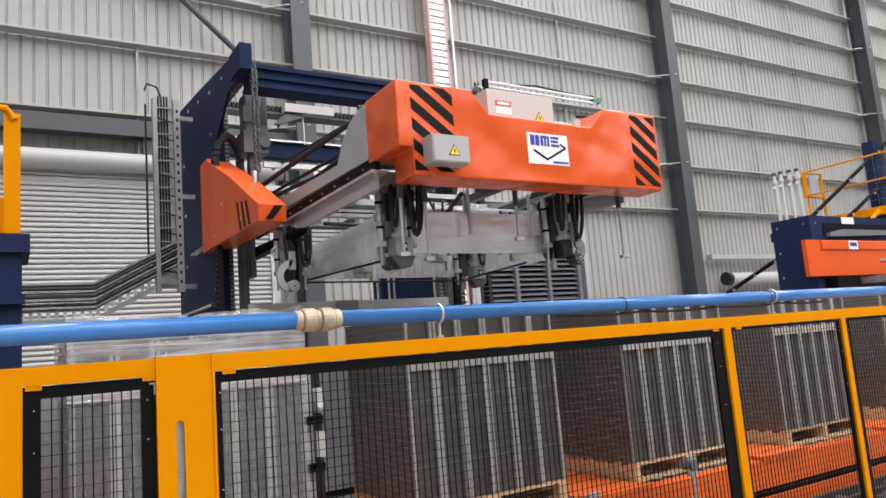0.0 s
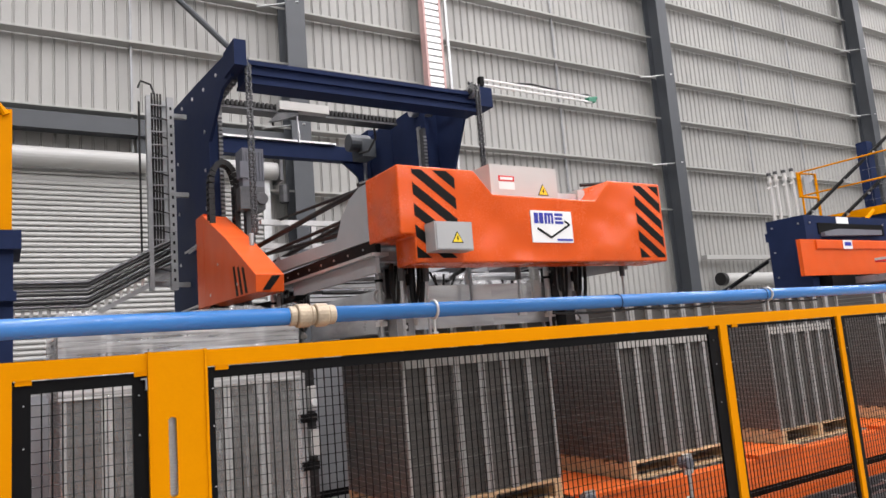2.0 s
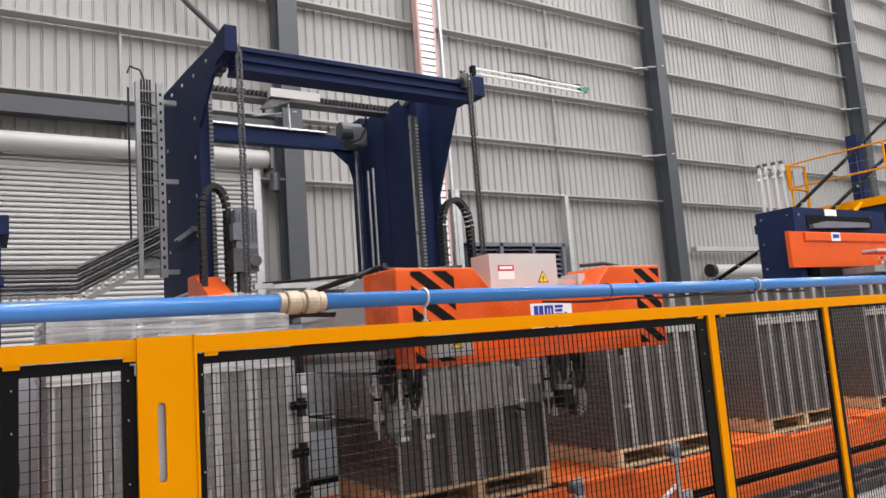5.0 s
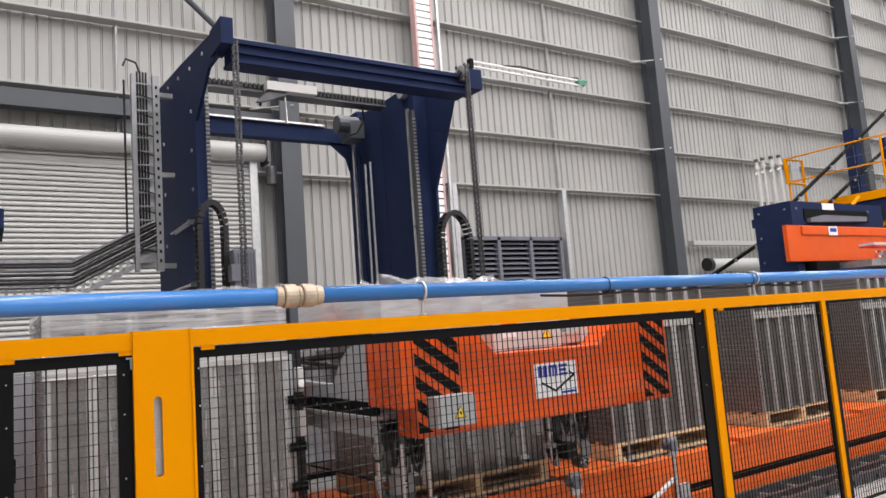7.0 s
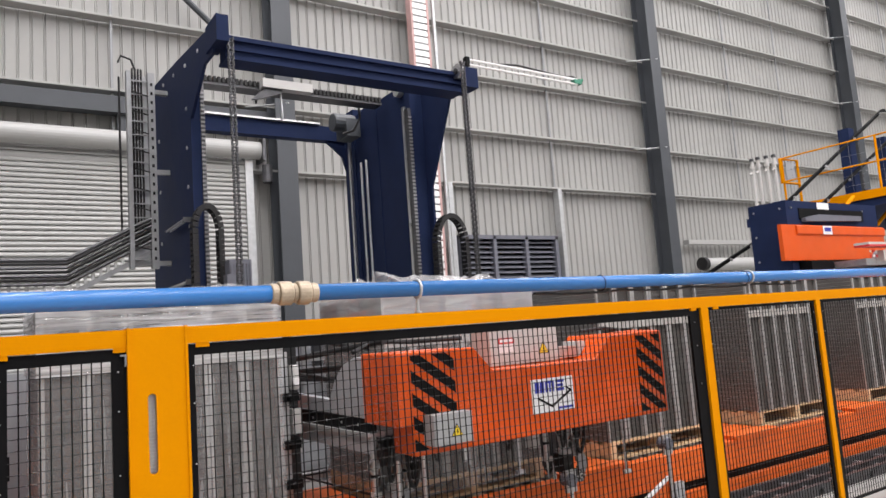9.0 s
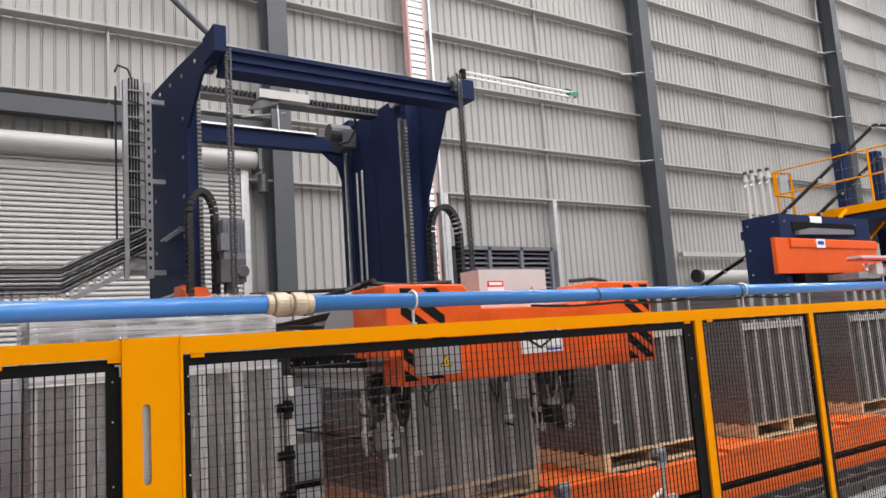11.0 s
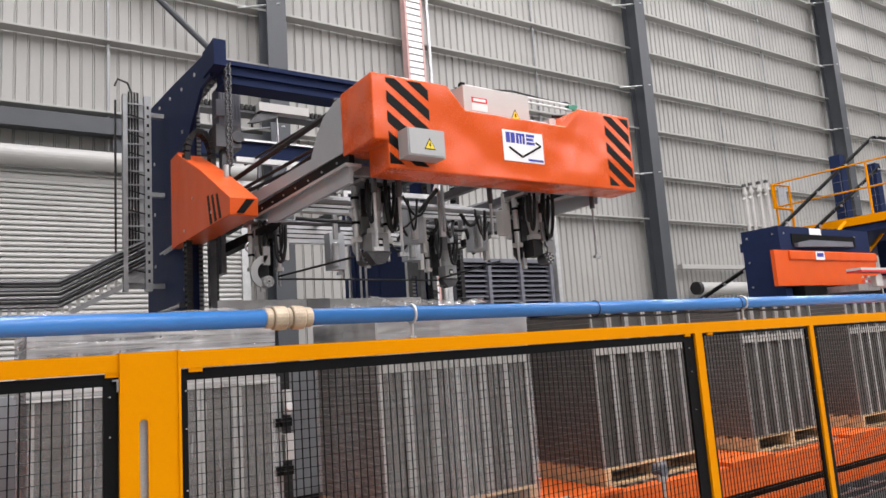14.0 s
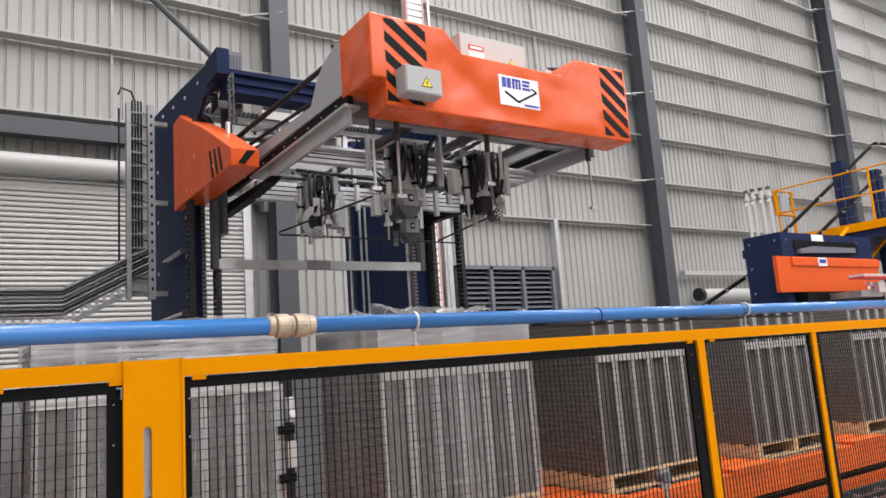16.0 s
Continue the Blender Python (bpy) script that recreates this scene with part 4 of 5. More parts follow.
hazard((4.16, 2.50, 4.425, 3.06), 4.25, 0.135, front)
lp = part("logo_plate", bevelled(box(B(), (3.12, 4.244, 2.605), (3.49, 4.25, 2.83)), 0.001, 1), WHITE, head, "white plate with blue and black shapes")
for x0, x1, z0, z1 in ((3.148, 3.184, 2.738, 2.814), (3.192, 3.228, 2.738, 2.814),
                       (3.24, 3.262, 2.738, 2.814), (3.272, 3.29, 2.738, 2.80), (3.262, 3.318, 2.797, 2.814), (3.30, 3.318, 2.738, 2.80),
                       (3.334, 3.408, 2.795, 2.814), (3.334, 3.400, 2.767, 2.785), (3.334, 3.408, 2.738, 2.757)):
    part("blue_mark", box(B(), (x0, 4.242, z0), (x1, 4.244, z1)), BLUE_INK, lp, "dark blue mark")
part("angle_mark", bar(B(), (3.17, 4.242, 2.705), (3.29, 4.242, 2.64), 0.004, 0.014), BLACK, lp, "black angle mark")
part("angle_mark", bar(B(), (3.285, 4.242, 2.64), (3.465, 4.242, 2.735), 0.004, 0.014), BLACK, lp)
part("angle_mark", bar(B(), (3.42, 4.242, 2.76), (3.465, 4.242, 2.735), 0.004, 0.012), BLACK, lp)
part("text_bar", box(B(), (3.34, 4.242, 2.617), (3.48, 4.244, 2.632)), BLUE_INK, lp)


def sign_triangle(x, y, z, s, parent):
    tri = part("warning_sign", prism(B(), [(x - s / 2, z), (x + s / 2, z), (x, z + s * 0.87)], "y", y - 0.002, y), BLACK, parent, "yellow and black warning triangle")
    part("sign_face", prism(B(), [(x - s * 0.4, z + s * 0.06), (x + s * 0.4, z + s * 0.06), (x, z + s * 0.76)], "y", y - 0.004, y - 0.002), SIGN_YELLOW, parent)
    part("bolt_mark", prism(B(), [(x - s * 0.02, z + s * 0.5), (x - s * 0.09, z + s * 0.28), (x + s * 0.0, z + s * 0.28), (x - s * 0.03, z + s * 0.1), (x + s * 0.09, z + s * 0.34), (x + s * 0.02, z + s * 0.34), (x + s * 0.05, z + s * 0.5)], "y", y - 0.006, y - 0.004), BLACK, parent)


jb = part("junction_box", bevelled(box(B(), (2.27, 4.13, 2.53), (2.545, 4.25, 2.71)), 0.01, 3), BOX_GREY, head, "grey steel junction box")
part("box_lid", bevelled(box(B(), (2.278, 4.122, 2.538), (2.537, 4.13, 2.702)), 0.004), BOX_GREY, jb)
sign_triangle(2.425, 4.122, 2.575, 0.085, jb)
cbx = part("control_box", bevelled(box(B(), (2.95, 4.44, 2.935), (3.56, 4.66, 3.2)), 0.006), BOX_WHITE, head, "pale control enclosure")
sign_triangle(3.42, 4.44, 2.99, 0.1, cbx)
part("red_label", box(B(), (3.02, 4.438, 3.08), (3.16, 4.44, 3.12)), RED_INK, cbx, "red and white label")
part("label_strip", box(B(), (3.035, 4.436, 3.09), (3.145, 4.438, 3.11)), WHITE, cbx)
part("label_field", box(B(), (3.02, 4.438, 3.02), (3.16, 4.44, 3.075)), WHITE, cbx)
part("valve_block", bevelled(box(B(), (3.57, 4.46, 2.94), (3.76, 4.6, 3.02)), 0.006), ALUMINIUM, head)
part("valve_plate", box(B(), (3.76, 4.44, 2.93), (3.83, 4.62, 3.05)), BOX_WHITE, head)
# lift gear on the rear of the carriage
part("gear_post", bevelled(box(B(), (2.04, 7.2, 2.7), (2.12, 7.3, 3.5)), 0.006), DARK_STEEL, head)
part("gearbox", bevelled(box(B(), (1.96, 7.1, 3.4), (2.2, 7.34, 3.62)), 0.015), DARK_STEEL, head)
gm = part("gear_motor", bevelled(box(B(), (1.99, 7.1, 3.62), (2.2, 7.32, 4.0)), 0.02), LOUVRE, head, "upright dark grey gear motor")
for k in range(7):
    part("cooling_fin", box(B(), (2.0 + k * 0.03, 7.085, 3.68), (2.008 + k * 0.03, 7.1, 3.96)), LOUVRE, gm)
part("type_plate", box(B(), (2.2, 7.14, 3.66), (2.204, 7.22, 3.84)), WHITE, gm, "white type plate")
part("pulley", bevelled(rod(B(), (2.16, 7.06, 3.5), (2.16, 7.1, 3.5), 0.06, 20), 0.006), DARK_STEEL, head)
part("terminal_box", bevelled(box(B(), (1.96, 7.08, 3.7), (2.04, 7.2, 3.86)), 0.01), LOUVRE, head)
part("hose_guide", bent(B(), [(3.9, 4.55, 3.12), (4.1, 4.5, 3.13), (4.25, 4.5, 3.11)], 0.014), RUBBER, head)
part("top_cable", bent(B(), [(2.12, 4.85, 3.1), (2.3, 4.9, 3.16), (2.6, 4.9, 3.14), (2.9, 4.7, 3.14)], 0.016), RUBBER, head)

ARM = [(7.45, 2.86), (6.64, 2.82), (5.23, 2.78), (5.12, 2.92), (4.98, 3.02), (4.8, 3.07), (4.70, 3.07), (4.70, 2.68), (7.45, 2.72)]
for x0, sg in ((2.10, 1), (4.45, -1)):
    xa, xb = sorted((x0, x0 + sg * 0.05))
    arm = part("arm", bevelled(prism(B(), ARM, "x", xa, xb), 0.004), GREY, head, "grey steel arm plate")
    part("linear_rail", box(B(), (xa + 0.005, 4.62, 2.59), (xb - 0.005, 7.4, 2.68)), BLACK, arm, "black rail strip with bolts")
    for i in range(9):
        part("rail_bolt", rod(B(), (x0 - sg * 0.002, 4.8 + i * 0.25, 2.635), (x0 + sg * 0.01, 4.8 + i * 0.25, 2.635), 0.008, 8), STEEL, arm)
    part("lower_flange", bevelled(box(B(), (min(x0 - sg * 0.02, x0 + sg * 0.1), 4.62, 2.57), (max(x0 - sg * 0.02, x0 + sg * 0.1), 6.6, 2.592)), 0.003), GALV, arm)
    part("lower_plate", box(B(), (xa + 0.01, 4.64, 2.46), (xb - 0.01, 6.2, 2.57)), GREY, arm)
    part("black_beam", prism(B(), [(6.05, 2.46), (7.5, 2.50), (7.5, 2.40), (6.7, 2.40), (6.15, 2.43)], "x", xa - 0.02, xb + 0.02), BLACK, arm)
for x in (XL + 0.24, XR - 0.28):
    part("carriage", bevelled(box(B(), (x, 7.3, 2.2), (x + 0.05, 7.55, 3.1)), 0.01), DARK_STEEL, head)
# covers over the chain anchors
COVER = [(7.5, 3.40), (7.40, 3.35), (6.73, 3.05), (5.90, 2.62), (5.91, 2.48), (7.5, 2.51)]
for x0, x1 in ((1.70, 1.93),):
    cv = part("chain_cover", bevelled(prism(B(), COVER, "x", x0, x1), 0.006), ORANGE_FLAT, head, "orange wedge cover with black stripes")
    for k in range(3):
        y = 6.12 + k * 0.13
        part("hazard_stripe", prism(B(), [(y, 2.5), (y + 0.06, 2.5), (y + 0.14, 2.72 + k * 0.02), (y + 0.09, 2.72 + k * 0.02)], "x", x0 - 0.003, x0), STRIPE, cv)
    part("hazard_stripe", prism(B(), [(x0 + 0.05, 2.495), (x0 + 0.11, 2.495), (x0 + 0.2, 2.61), (x0 + 0.13, 2.61)], "y", 5.9, 5.898), STRIPE, cv)
    part("cover_tail", box(B(), (x0, 7.5, 2.51), (x0 + 0.08, 7.8, 3.42)), ORANGE_FLAT, cv)
    part("chain_anchor", bevelled(rod(B(), (x0 + 0.18, 6.55, 2.95), (x0 + 0.18, 6.55, 3.06), 0.022, 10), 0.004), ALUMINIUM, cv)
    for y, z in ((7.0, 2.85), (7.3, 2.6), (6.4, 2.6)):
        part("cover_bolt", rod(B(), (x0 - 0.006, y, z), (x0, y, z), 0.014, 6), STEEL, cv)
# low bar hung behind the head
part("cross_bar", bevelled(box(B(), (1.9, 7.2, 1.84), (4.25, 7.26, 1.93)), 0.006), GALV, head, "galvanised low cross bar")
part("bar_joint", bevelled(box(B(), (2.85, 7.192, 1.835), (3.1, 7.2, 1.935)), 0.003), DULL_GALV, head, "grey joint plate on the cross bar")
for x in (1.9, 4.2):
    part("bar_hanger", box(B(), (x, 7.19, 1.84), (x + 0.06, 7.27, 2.5)), DARK_STEEL, head)
# cross rails and pipes inside the head
for y, z in ((4.75, 2.55), (5.0, 2.62)):
    part("cross_rail", bevelled(box(B(), (2.15, y, z), (4.4, y + 0.06, z + 0.07)), 0.005), DULL_GALV, head)
for y, z, hgt in ((6.62, 2.40, 0.17), (5.55, 2.46, 0.1)):
    ex = part("extrusion", bevelled(box(B(), (2.15, y, z), (4.4, y + 0.08, z + hgt)), 0.006), ANODISED, head, "slotted aluminium extrusion")
    for k in range(1, 1 + int(hgt / 0.05)):
        part("slot", box(B(), (2.16, y - 0.002, z + k * hgt / (1 + int(hgt / 0.05)) - 0.005), (4.39, y, z + k * hgt / (1 + int(hgt / 0.05)) + 0.005)), BLACK, ex)
part("cross_beam", bevelled(box(B(), (2.15, 6.6, 2.7), (4.4, 6.72, 2.86)), 0.006), GREY, head)
part("cross_beam", bevelled(box(B(), (2.15, 4.72, 2.66), (4.4, 4.84, 2.84)), 0.006), DARK_STEEL, head)
for a, b in (((2.3, 7.2, 2.9), (2.35, 4.8, 3.0)), ((2.4, 7.2, 2.85), (2.5, 4.8, 2.9)), ((2.25, 7.4, 3.0), (2.3, 5.2, 2.86)), ((4.2, 7.2, 2.9), (4.1, 4.8, 2.95))):
    part("hose", rod(B(), a, b, 0.02, 8), RUBBER, head)
for x in (2.7, 3.3, 3.9):
    part("inner_rail", bevelled(box(B(), (x, 4.84, 2.56), (x + 0.05, 6.75, 2.62)), 0.004), DARK_STEEL, head)
for x, y, zl in ((2.28, 4.62, 2.02), (4.32, 4.62, 2.0), (2.52, 4.7, 2.0), (3.32, 4.7, 2.15), (2.9, 6.5, 2.1)):
    g = part("feeler_rod", rod(B(), (x, y, zl), (x, y, 2.56), 0.011, 8), STEEL, head, "thin steel feeler rod")
    part("feeler_foot", box(B(), (x - 0.03, y - 0.015, zl - 0.015), (x + 0.04, y + 0.015, zl + 0.01)), STEEL, g)
    part("feeler_sleeve", bevelled(rod(B(), (x, y, 2.4), (x, y, 2.58), 0.022, 10), 0.003), DARK_STEEL, g)

# four film gripper units that slide on the head
OPEN_AT = ((2.40, 5.0), (3.92, 5.0), (2.17, 6.6), (4.05, 6.6))
SHUT_AT = ((2.86, 5.3), (3.62, 5.3), (2.55, 6.35), (3.40, 6.3))
GRIPPERS = []
for (gx, gy), (hx, hy) in zip(OPEN_AT, SHUT_AT):
    z0 = HB[2]
    o = Vector((gx, gy, z0))
    u = new("film_gripper")
    u.parent = head
    u.location = o - Vector(HB)
    ORIGIN[u.name] = o
    tagged(u, "dark motor-driven film gripper with rollers and hoses")
    sx = 1 if gx > 3.27 else -1
    sy = 1 if gy > 5.8 else -1
    front_unit = sy < 0
    kind_no = (0 if front_unit else 2) + (1 if sx > 0 else 0)
    part("unit_body", bevelled(box(B(), (gx - 0.045, gy + 0.0, z0 - 0.36), (gx + 0.055, gy + 0.06, z0 + 0.1)), 0.01), DARK_STEEL, u)
    part("side_plate", bevelled(prism(B(), [(gy - 0.12, z0 + 0.08), (gy + 0.07, z0 + 0.08), (gy + 0.07, z0 - 0.38), (gy + 0.0, z0 - 0.46), (gy - 0.05, z0 - 0.4), (gy - 0.05, z0 - 0.1)], "x", gx - sx * 0.075 - 0.006, gx - sx * 0.075 + 0.006), 0.003, 1), RUBBER, u, "black side plate")
    mx = gx - 0.01 if front_unit else gx + sx * 0.06
    mo = part("motor", bevelled(rod(B(), (mx, gy - 0.13, z0 - 0.12), (mx, gy - 0.13, z0 + 0.05), 0.058, 18), 0.008), DULL_GALV, u, "round grey drive motor")
    part("motor_neck", rod(B(), (mx, gy - 0.13, z0 - 0.24), (mx, gy - 0.13, z0 - 0.12), 0.034, 16, 0.05), BOX_GREY, mo)
    part("motor_flange", bevelled(rod(B(), (mx, gy - 0.13, z0 - 0.28), (mx, gy - 0.13, z0 - 0.24), 0.06, 18), 0.005), BOX_GREY, mo)
    part("motor_plug", bevelled(box(B(), (mx + 0.04, gy - 0.2, z0 - 0.06), (mx + 0.09, gy - 0.16, z0 + 0.02)), 0.006), RUBBER, mo)
    if kind_no in (0, 3):
        cast = part("cast_base", bevelled(box(B(), (mx - 0.065, gy - 0.19, z0 - 0.41), (mx + 0.07, gy - 0.06, z0 - 0.28)), 0.02), DULL_GALV, u, "grey cast gear base")
        part("base_window", box(B(), (mx - 0.02, gy - 0.194, z0 - 0.375), (mx + 0.022, gy - 0.19, z0 - 0.32)), BLACK, cast)
        part("base_cap", bevelled(box(B(), (mx - 0.012, gy - 0.2, z0 - 0.36), (mx + 0.014, gy - 0.194, z0 - 0.335)), 0.002, 1), ALUMINIUM, cast)
        part("base_foot", prism(B(), [(mx - 0.1, z0 - 0.41), (mx - 0.03, z0 - 0.5), (mx + 0.05, z0 - 0.49), (mx + 0.1, z0 - 0.41)], "y", gy - 0.17, gy - 0.08), DARK_STEEL, cast)
    else:
        part("drive_housing", bevelled(box(B(), (mx - 0.05, gy - 0.17, z0 - 0.42), (mx + 0.05, gy - 0.05, z0 - 0.28)), 0.018), RUBBER, u, "black drive housing")
    for dx in (-0.12, 0.13):
        cy = part("cylinder", bevelled(rod(B(), (gx + dx, gy - 0.05, z0 - 0.3), (gx + dx, gy - 0.05, z0 + 0.08), 0.024, 14), 0.004), ALUMINIUM, u, "aluminium air cylinder", True)
        part("piston_rod", rod(B(), (gx + dx, gy - 0.05, z0 - 0.46), (gx + dx, gy - 0.05, z0 - 0.3), 0.011, 10), STEEL, cy)
        part("cylinder_foot", bevelled(box(B(), (gx + dx - 0.03, gy - 0.08, z0 - 0.33), (gx + dx + 0.03, gy - 0.02, z0 - 0.295)), 0.004), BOX_WHITE, cy)
        for zz in (-0.2, -0.02):
            part("band", rod(B(), (gx + dx, gy - 0.05, z0 + zz), (gx + dx, gy - 0.05, z0 + zz + 0.02), 0.03, 12), BLACK, cy)
        part("air_fitting", rod(B(), (gx + dx, gy - 0.1, z0 + 0.03), (gx + dx, gy - 0.05, z0 + 0.03), 0.012, 8), STEEL, cy)
    # hooked cam plate with a roller at its toe
    hx0, hz0 = gx + sx * 0.05, z0 - 0.36
    ro, ri = (0.145, 0.085) if kind_no == 2 else ((0.105, 0.02) if kind_no == 1 else (0.1, 0.055))
    arc = [(hx0 + sx * ro * math.cos(math.radians(a)), hz0 + ro * math.sin(math.radians(a))) for a in range(95, -81, -16)]
    arc += [(hx0 + sx * ri * math.cos(math.radians(a)), hz0 + ri * math.sin(math.radians(a))) for a in range(-80, 96, 16)]
    yc = gy - (0.04, 0.19, 0.23, 0.1)[kind_no]
    part("cam_plate", prism(B(), arc, "y", yc - 0.012, yc + 0.012), BOX_GREY if not front_unit else DULL_GALV, u, "hooked grey cam plate")
    part("cam_arm", bevelled(box(B(), (hx0 - 0.03, yc - 0.012, hz0 + 0.06), (hx0 + 0.03, yc + 0.012, hz0 + 0.22)), 0.004), BOX_GREY if not front_unit else DULL_GALV, u)
    rl = part("roller", bevelled(rod(B(), (hx0, yc - 0.045, hz0 - 0.085), (hx0, yc + 0.06, hz0 - 0.085), 0.05, 20), 0.006), BOX_GREY if not front_unit else DARK_STEEL, u, "film roller with a bright hub")
    part("roller_hub", bevelled(rod(B(), (hx0, yc - 0.056, hz0 - 0.085), (hx0, yc - 0.045, hz0 - 0.085), 0.02, 14), 0.003), STEEL, rl)
    part("hub_bore", rod(B(), (hx0, yc - 0.058, hz0 - 0.085), (hx0, yc - 0.056, hz0 - 0.085), 0.009, 10), BLACK, rl)
    for a in range(0, 360, 60):
        px, pz = hx0 + 0.036 * math.cos(math.radians(a)), hz0 - 0.085 + 0.036 * math.sin(math.radians(a))
        part("hub_screw", rod(B(), (px, yc - 0.05, pz), (px, yc - 0.045, pz), 0.006, 6), ALUMINIUM, rl)
    part("finger", bevelled(box(B(), (gx - 0.015, gy + 0.02, z0 - 0.5), (gx + 0.02, gy + 0.05, z0 - 0.3)), 0.004), GALV, u)
    # supply hoses that hang in loops from the top plate
    for k, (dx, dy, span, drop, r) in enumerate(((-0.10, -0.22, 0.05, 0.3, 0.013), (-0.085, -0.17, 0.04, 0.22, 0.011), (0.03, -0.24, 0.1, 0.36, 0.015), (0.05, -0.2, 0.07, 0.27, 0.013), (0.12, -0.13, 0.05, 0.33, 0.011))):
        pts = []
        for i in range(13):
            a = math.pi * i / 12
            pts.append((gx + dx + span * 0.5 * (1 - math.cos(a)), gy + dy + 0.02 * math.sin(a), z0 + 0.09 - drop * math.sin(a) ** 0.7))
        part("hose", bent(B(), pts, r, 7), RUBBER, u, smooth=True)
    part("top_plate", bevelled(box(B(), (gx - 0.14, gy - 0.2, z0 + 0.08), (gx + 0.16, gy + 0.09, z0 + 0.105)), 0.004), STEEL, u)
    part("slide", bevelled(box(B(), (gx - 0.16, gy - 0.03, z0 + 0.105), (gx + 0.16, gy + 0.05, z0 + 0.15)), 0.006), DARK_STEEL, u)
    part("valve_bank", bevelled(box(B(), (gx - sx * 0.2 - 0.04, gy - 0.02, z0 - 0.22), (gx - sx * 0.2 + 0.04, gy + 0.06, z0 - 0.02)), 0.006), BOX_WHITE, u)
    part("valve_arm", box(B(), (min(gx, gx - sx * 0.2), gy + 0.0, z0 - 0.08), (max(gx, gx - sx * 0.2), gy + 0.03, z0 - 0.05)), STEEL, u)
    part("lock_ring", torus(B(), (gx + 0.13 * sx, gy - 0.06, z0 - 0.12), (0, 1, 0), 0.04, 0.009), STEEL, u, smooth=True)
    GRIPPERS.append((u, o, Vector((hx, hy, z0))))

# thin rods and cables hung inside the carriage
for a, b, r, mt in (((2.3, 6.5, 2.05), (4.2, 6.5, 2.03), 0.009, RUBBER), ((2.3, 6.5, 2.07), (2.45, 5.0, 2.06), 0.009, RUBBER), ((4.0, 6.5, 2.05), (3.68, 5.1, 2.02), 0.009, RUBBER), ((2.2, 5.4, 2.52), (4.4, 5.4, 2.5), 0.03, DULL_GALV), ((2.2, 6.2, 2.5), (4.4, 6.2, 2.52), 0.025, DARK_STEEL), ((2.2, 5.8, 2.45), (4.4, 5.8, 2.4), 0.016, RUBBER), ((2.9, 4.8, 2.5), (3.6, 6.6, 2.46), 0.018, RUBBER)):
    part("inner_rod", rod(B(), a, b, r, 8), mt, head)
for x, y, z in ((3.1, 5.5, 2.34), (3.5, 6.2, 2.3), (3.9, 5.7, 2.32), (2.85, 6.5, 2.25)):
    part("drive_block", bevelled(box(B(), (x - 0.07, y - 0.06, z - 0.12), (x + 0.08, y + 0.06, z + 0.22)), 0.01), GREY, head)
    part("drive_cap", bevelled(rod(B(), (x - 0.03, y - 0.09, z - 0.1), (x - 0.03, y - 0.09, z + 0.12), 0.028, 12), 0.004), ALUMINIUM, head)
    part("drive_clamp", bevelled(box(B(), (x + 0.08, y - 0.03, z - 0.2), (x + 0.12, y + 0.02, z + 0.1)), 0.005), BOX_WHITE, head)

rng = random.Random(11)
for i in range(16):
    x, y, z = rng.uniform(2.9, 4.0), rng.uniform(5.0, 6.0), rng.uniform(2.40, 2.55)
    dx, dy, drop = rng.uniform(-0.35, 0.35), rng.uniform(-0.3, 0.3), rng.uniform(0.08, 0.26)
    pts = [(x + dx * f, y + dy * f, z - drop * math.sin(math.pi * f)) for f in [k / 8 for k in range(9)]]
    part("hose", bent(B(), pts, rng.choice((0.009, 0.012, 0.016)), 6), RUBBER, head)
for i in range(14):
    x, y, z = rng.uniform(2.35, 4.15), rng.uniform(4.9, 6.7), rng.uniform(2.2, 2.45)
    w, d, h = rng.uniform(0.015, 0.05), rng.uniform(0.015, 0.05), rng.uniform(0.1, 0.24)
    part("hanger_plate", bevelled(box(B(), (x, y, z), (x + w, y + d, 2.58)), 0.003, 1), rng.choice((ALUMINIUM, BOX_WHITE, STEEL, GREY)), head)
for a, b, r in (((2.0, 6.9, 2.98), (2.3, 4.75, 3.16), 0.022), ((2.1, 6.9, 2.92), (2.42, 4.8, 3.02), 0.016), ((2.3, 7.3, 3.3), (2.25, 4.9, 3.12), 0.014)):
    part("hose", rod(B(), a, b, r, 8), RUBBER, head)
for y, z in ((7.0, 3.0), (6.95, 3.22)):
    part("rear_profile", bevelled(box(B(), (2.1, y, z), (4.4, y + 0.05, z + 0.05)), 0.004), ALUMINIUM, head)
for x in (2.6, 3.2, 3.8):
    part("rear_upright", bevelled(box(B(), (x, 6.96, 2.86), (x + 0.05, 7.0, 3.27)), 0.004), ALUMINIUM, head)
part("rear_panel", bevelled(box(B(), (2.75, 7.02, 2.95), (3.15, 7.1, 3.2)), 0.006), DARK_STEEL, head)

# energy chains beside the columns
LOOPS = []
sg_b = B()
for sy in (-1, 1):
    box(sg_b, (-0.026, sy * 0.05 - 0.007, -0.024), (0.026, sy * 0.05 + 0.007, 0.024))
for sx in (-1, 1):
    box(sg_b, (sx * 0.02 - 0.005, -0.043, -0.011), (sx * 0.02 + 0.005, 0.043, 0.011))
rod(sg_b, (0.0, -0.043, -0.01), (0.0, 0.043, -0.01), 0.01, 6)
chain_seg = mesh_of("chain_segment", sg_b, RUBBER)
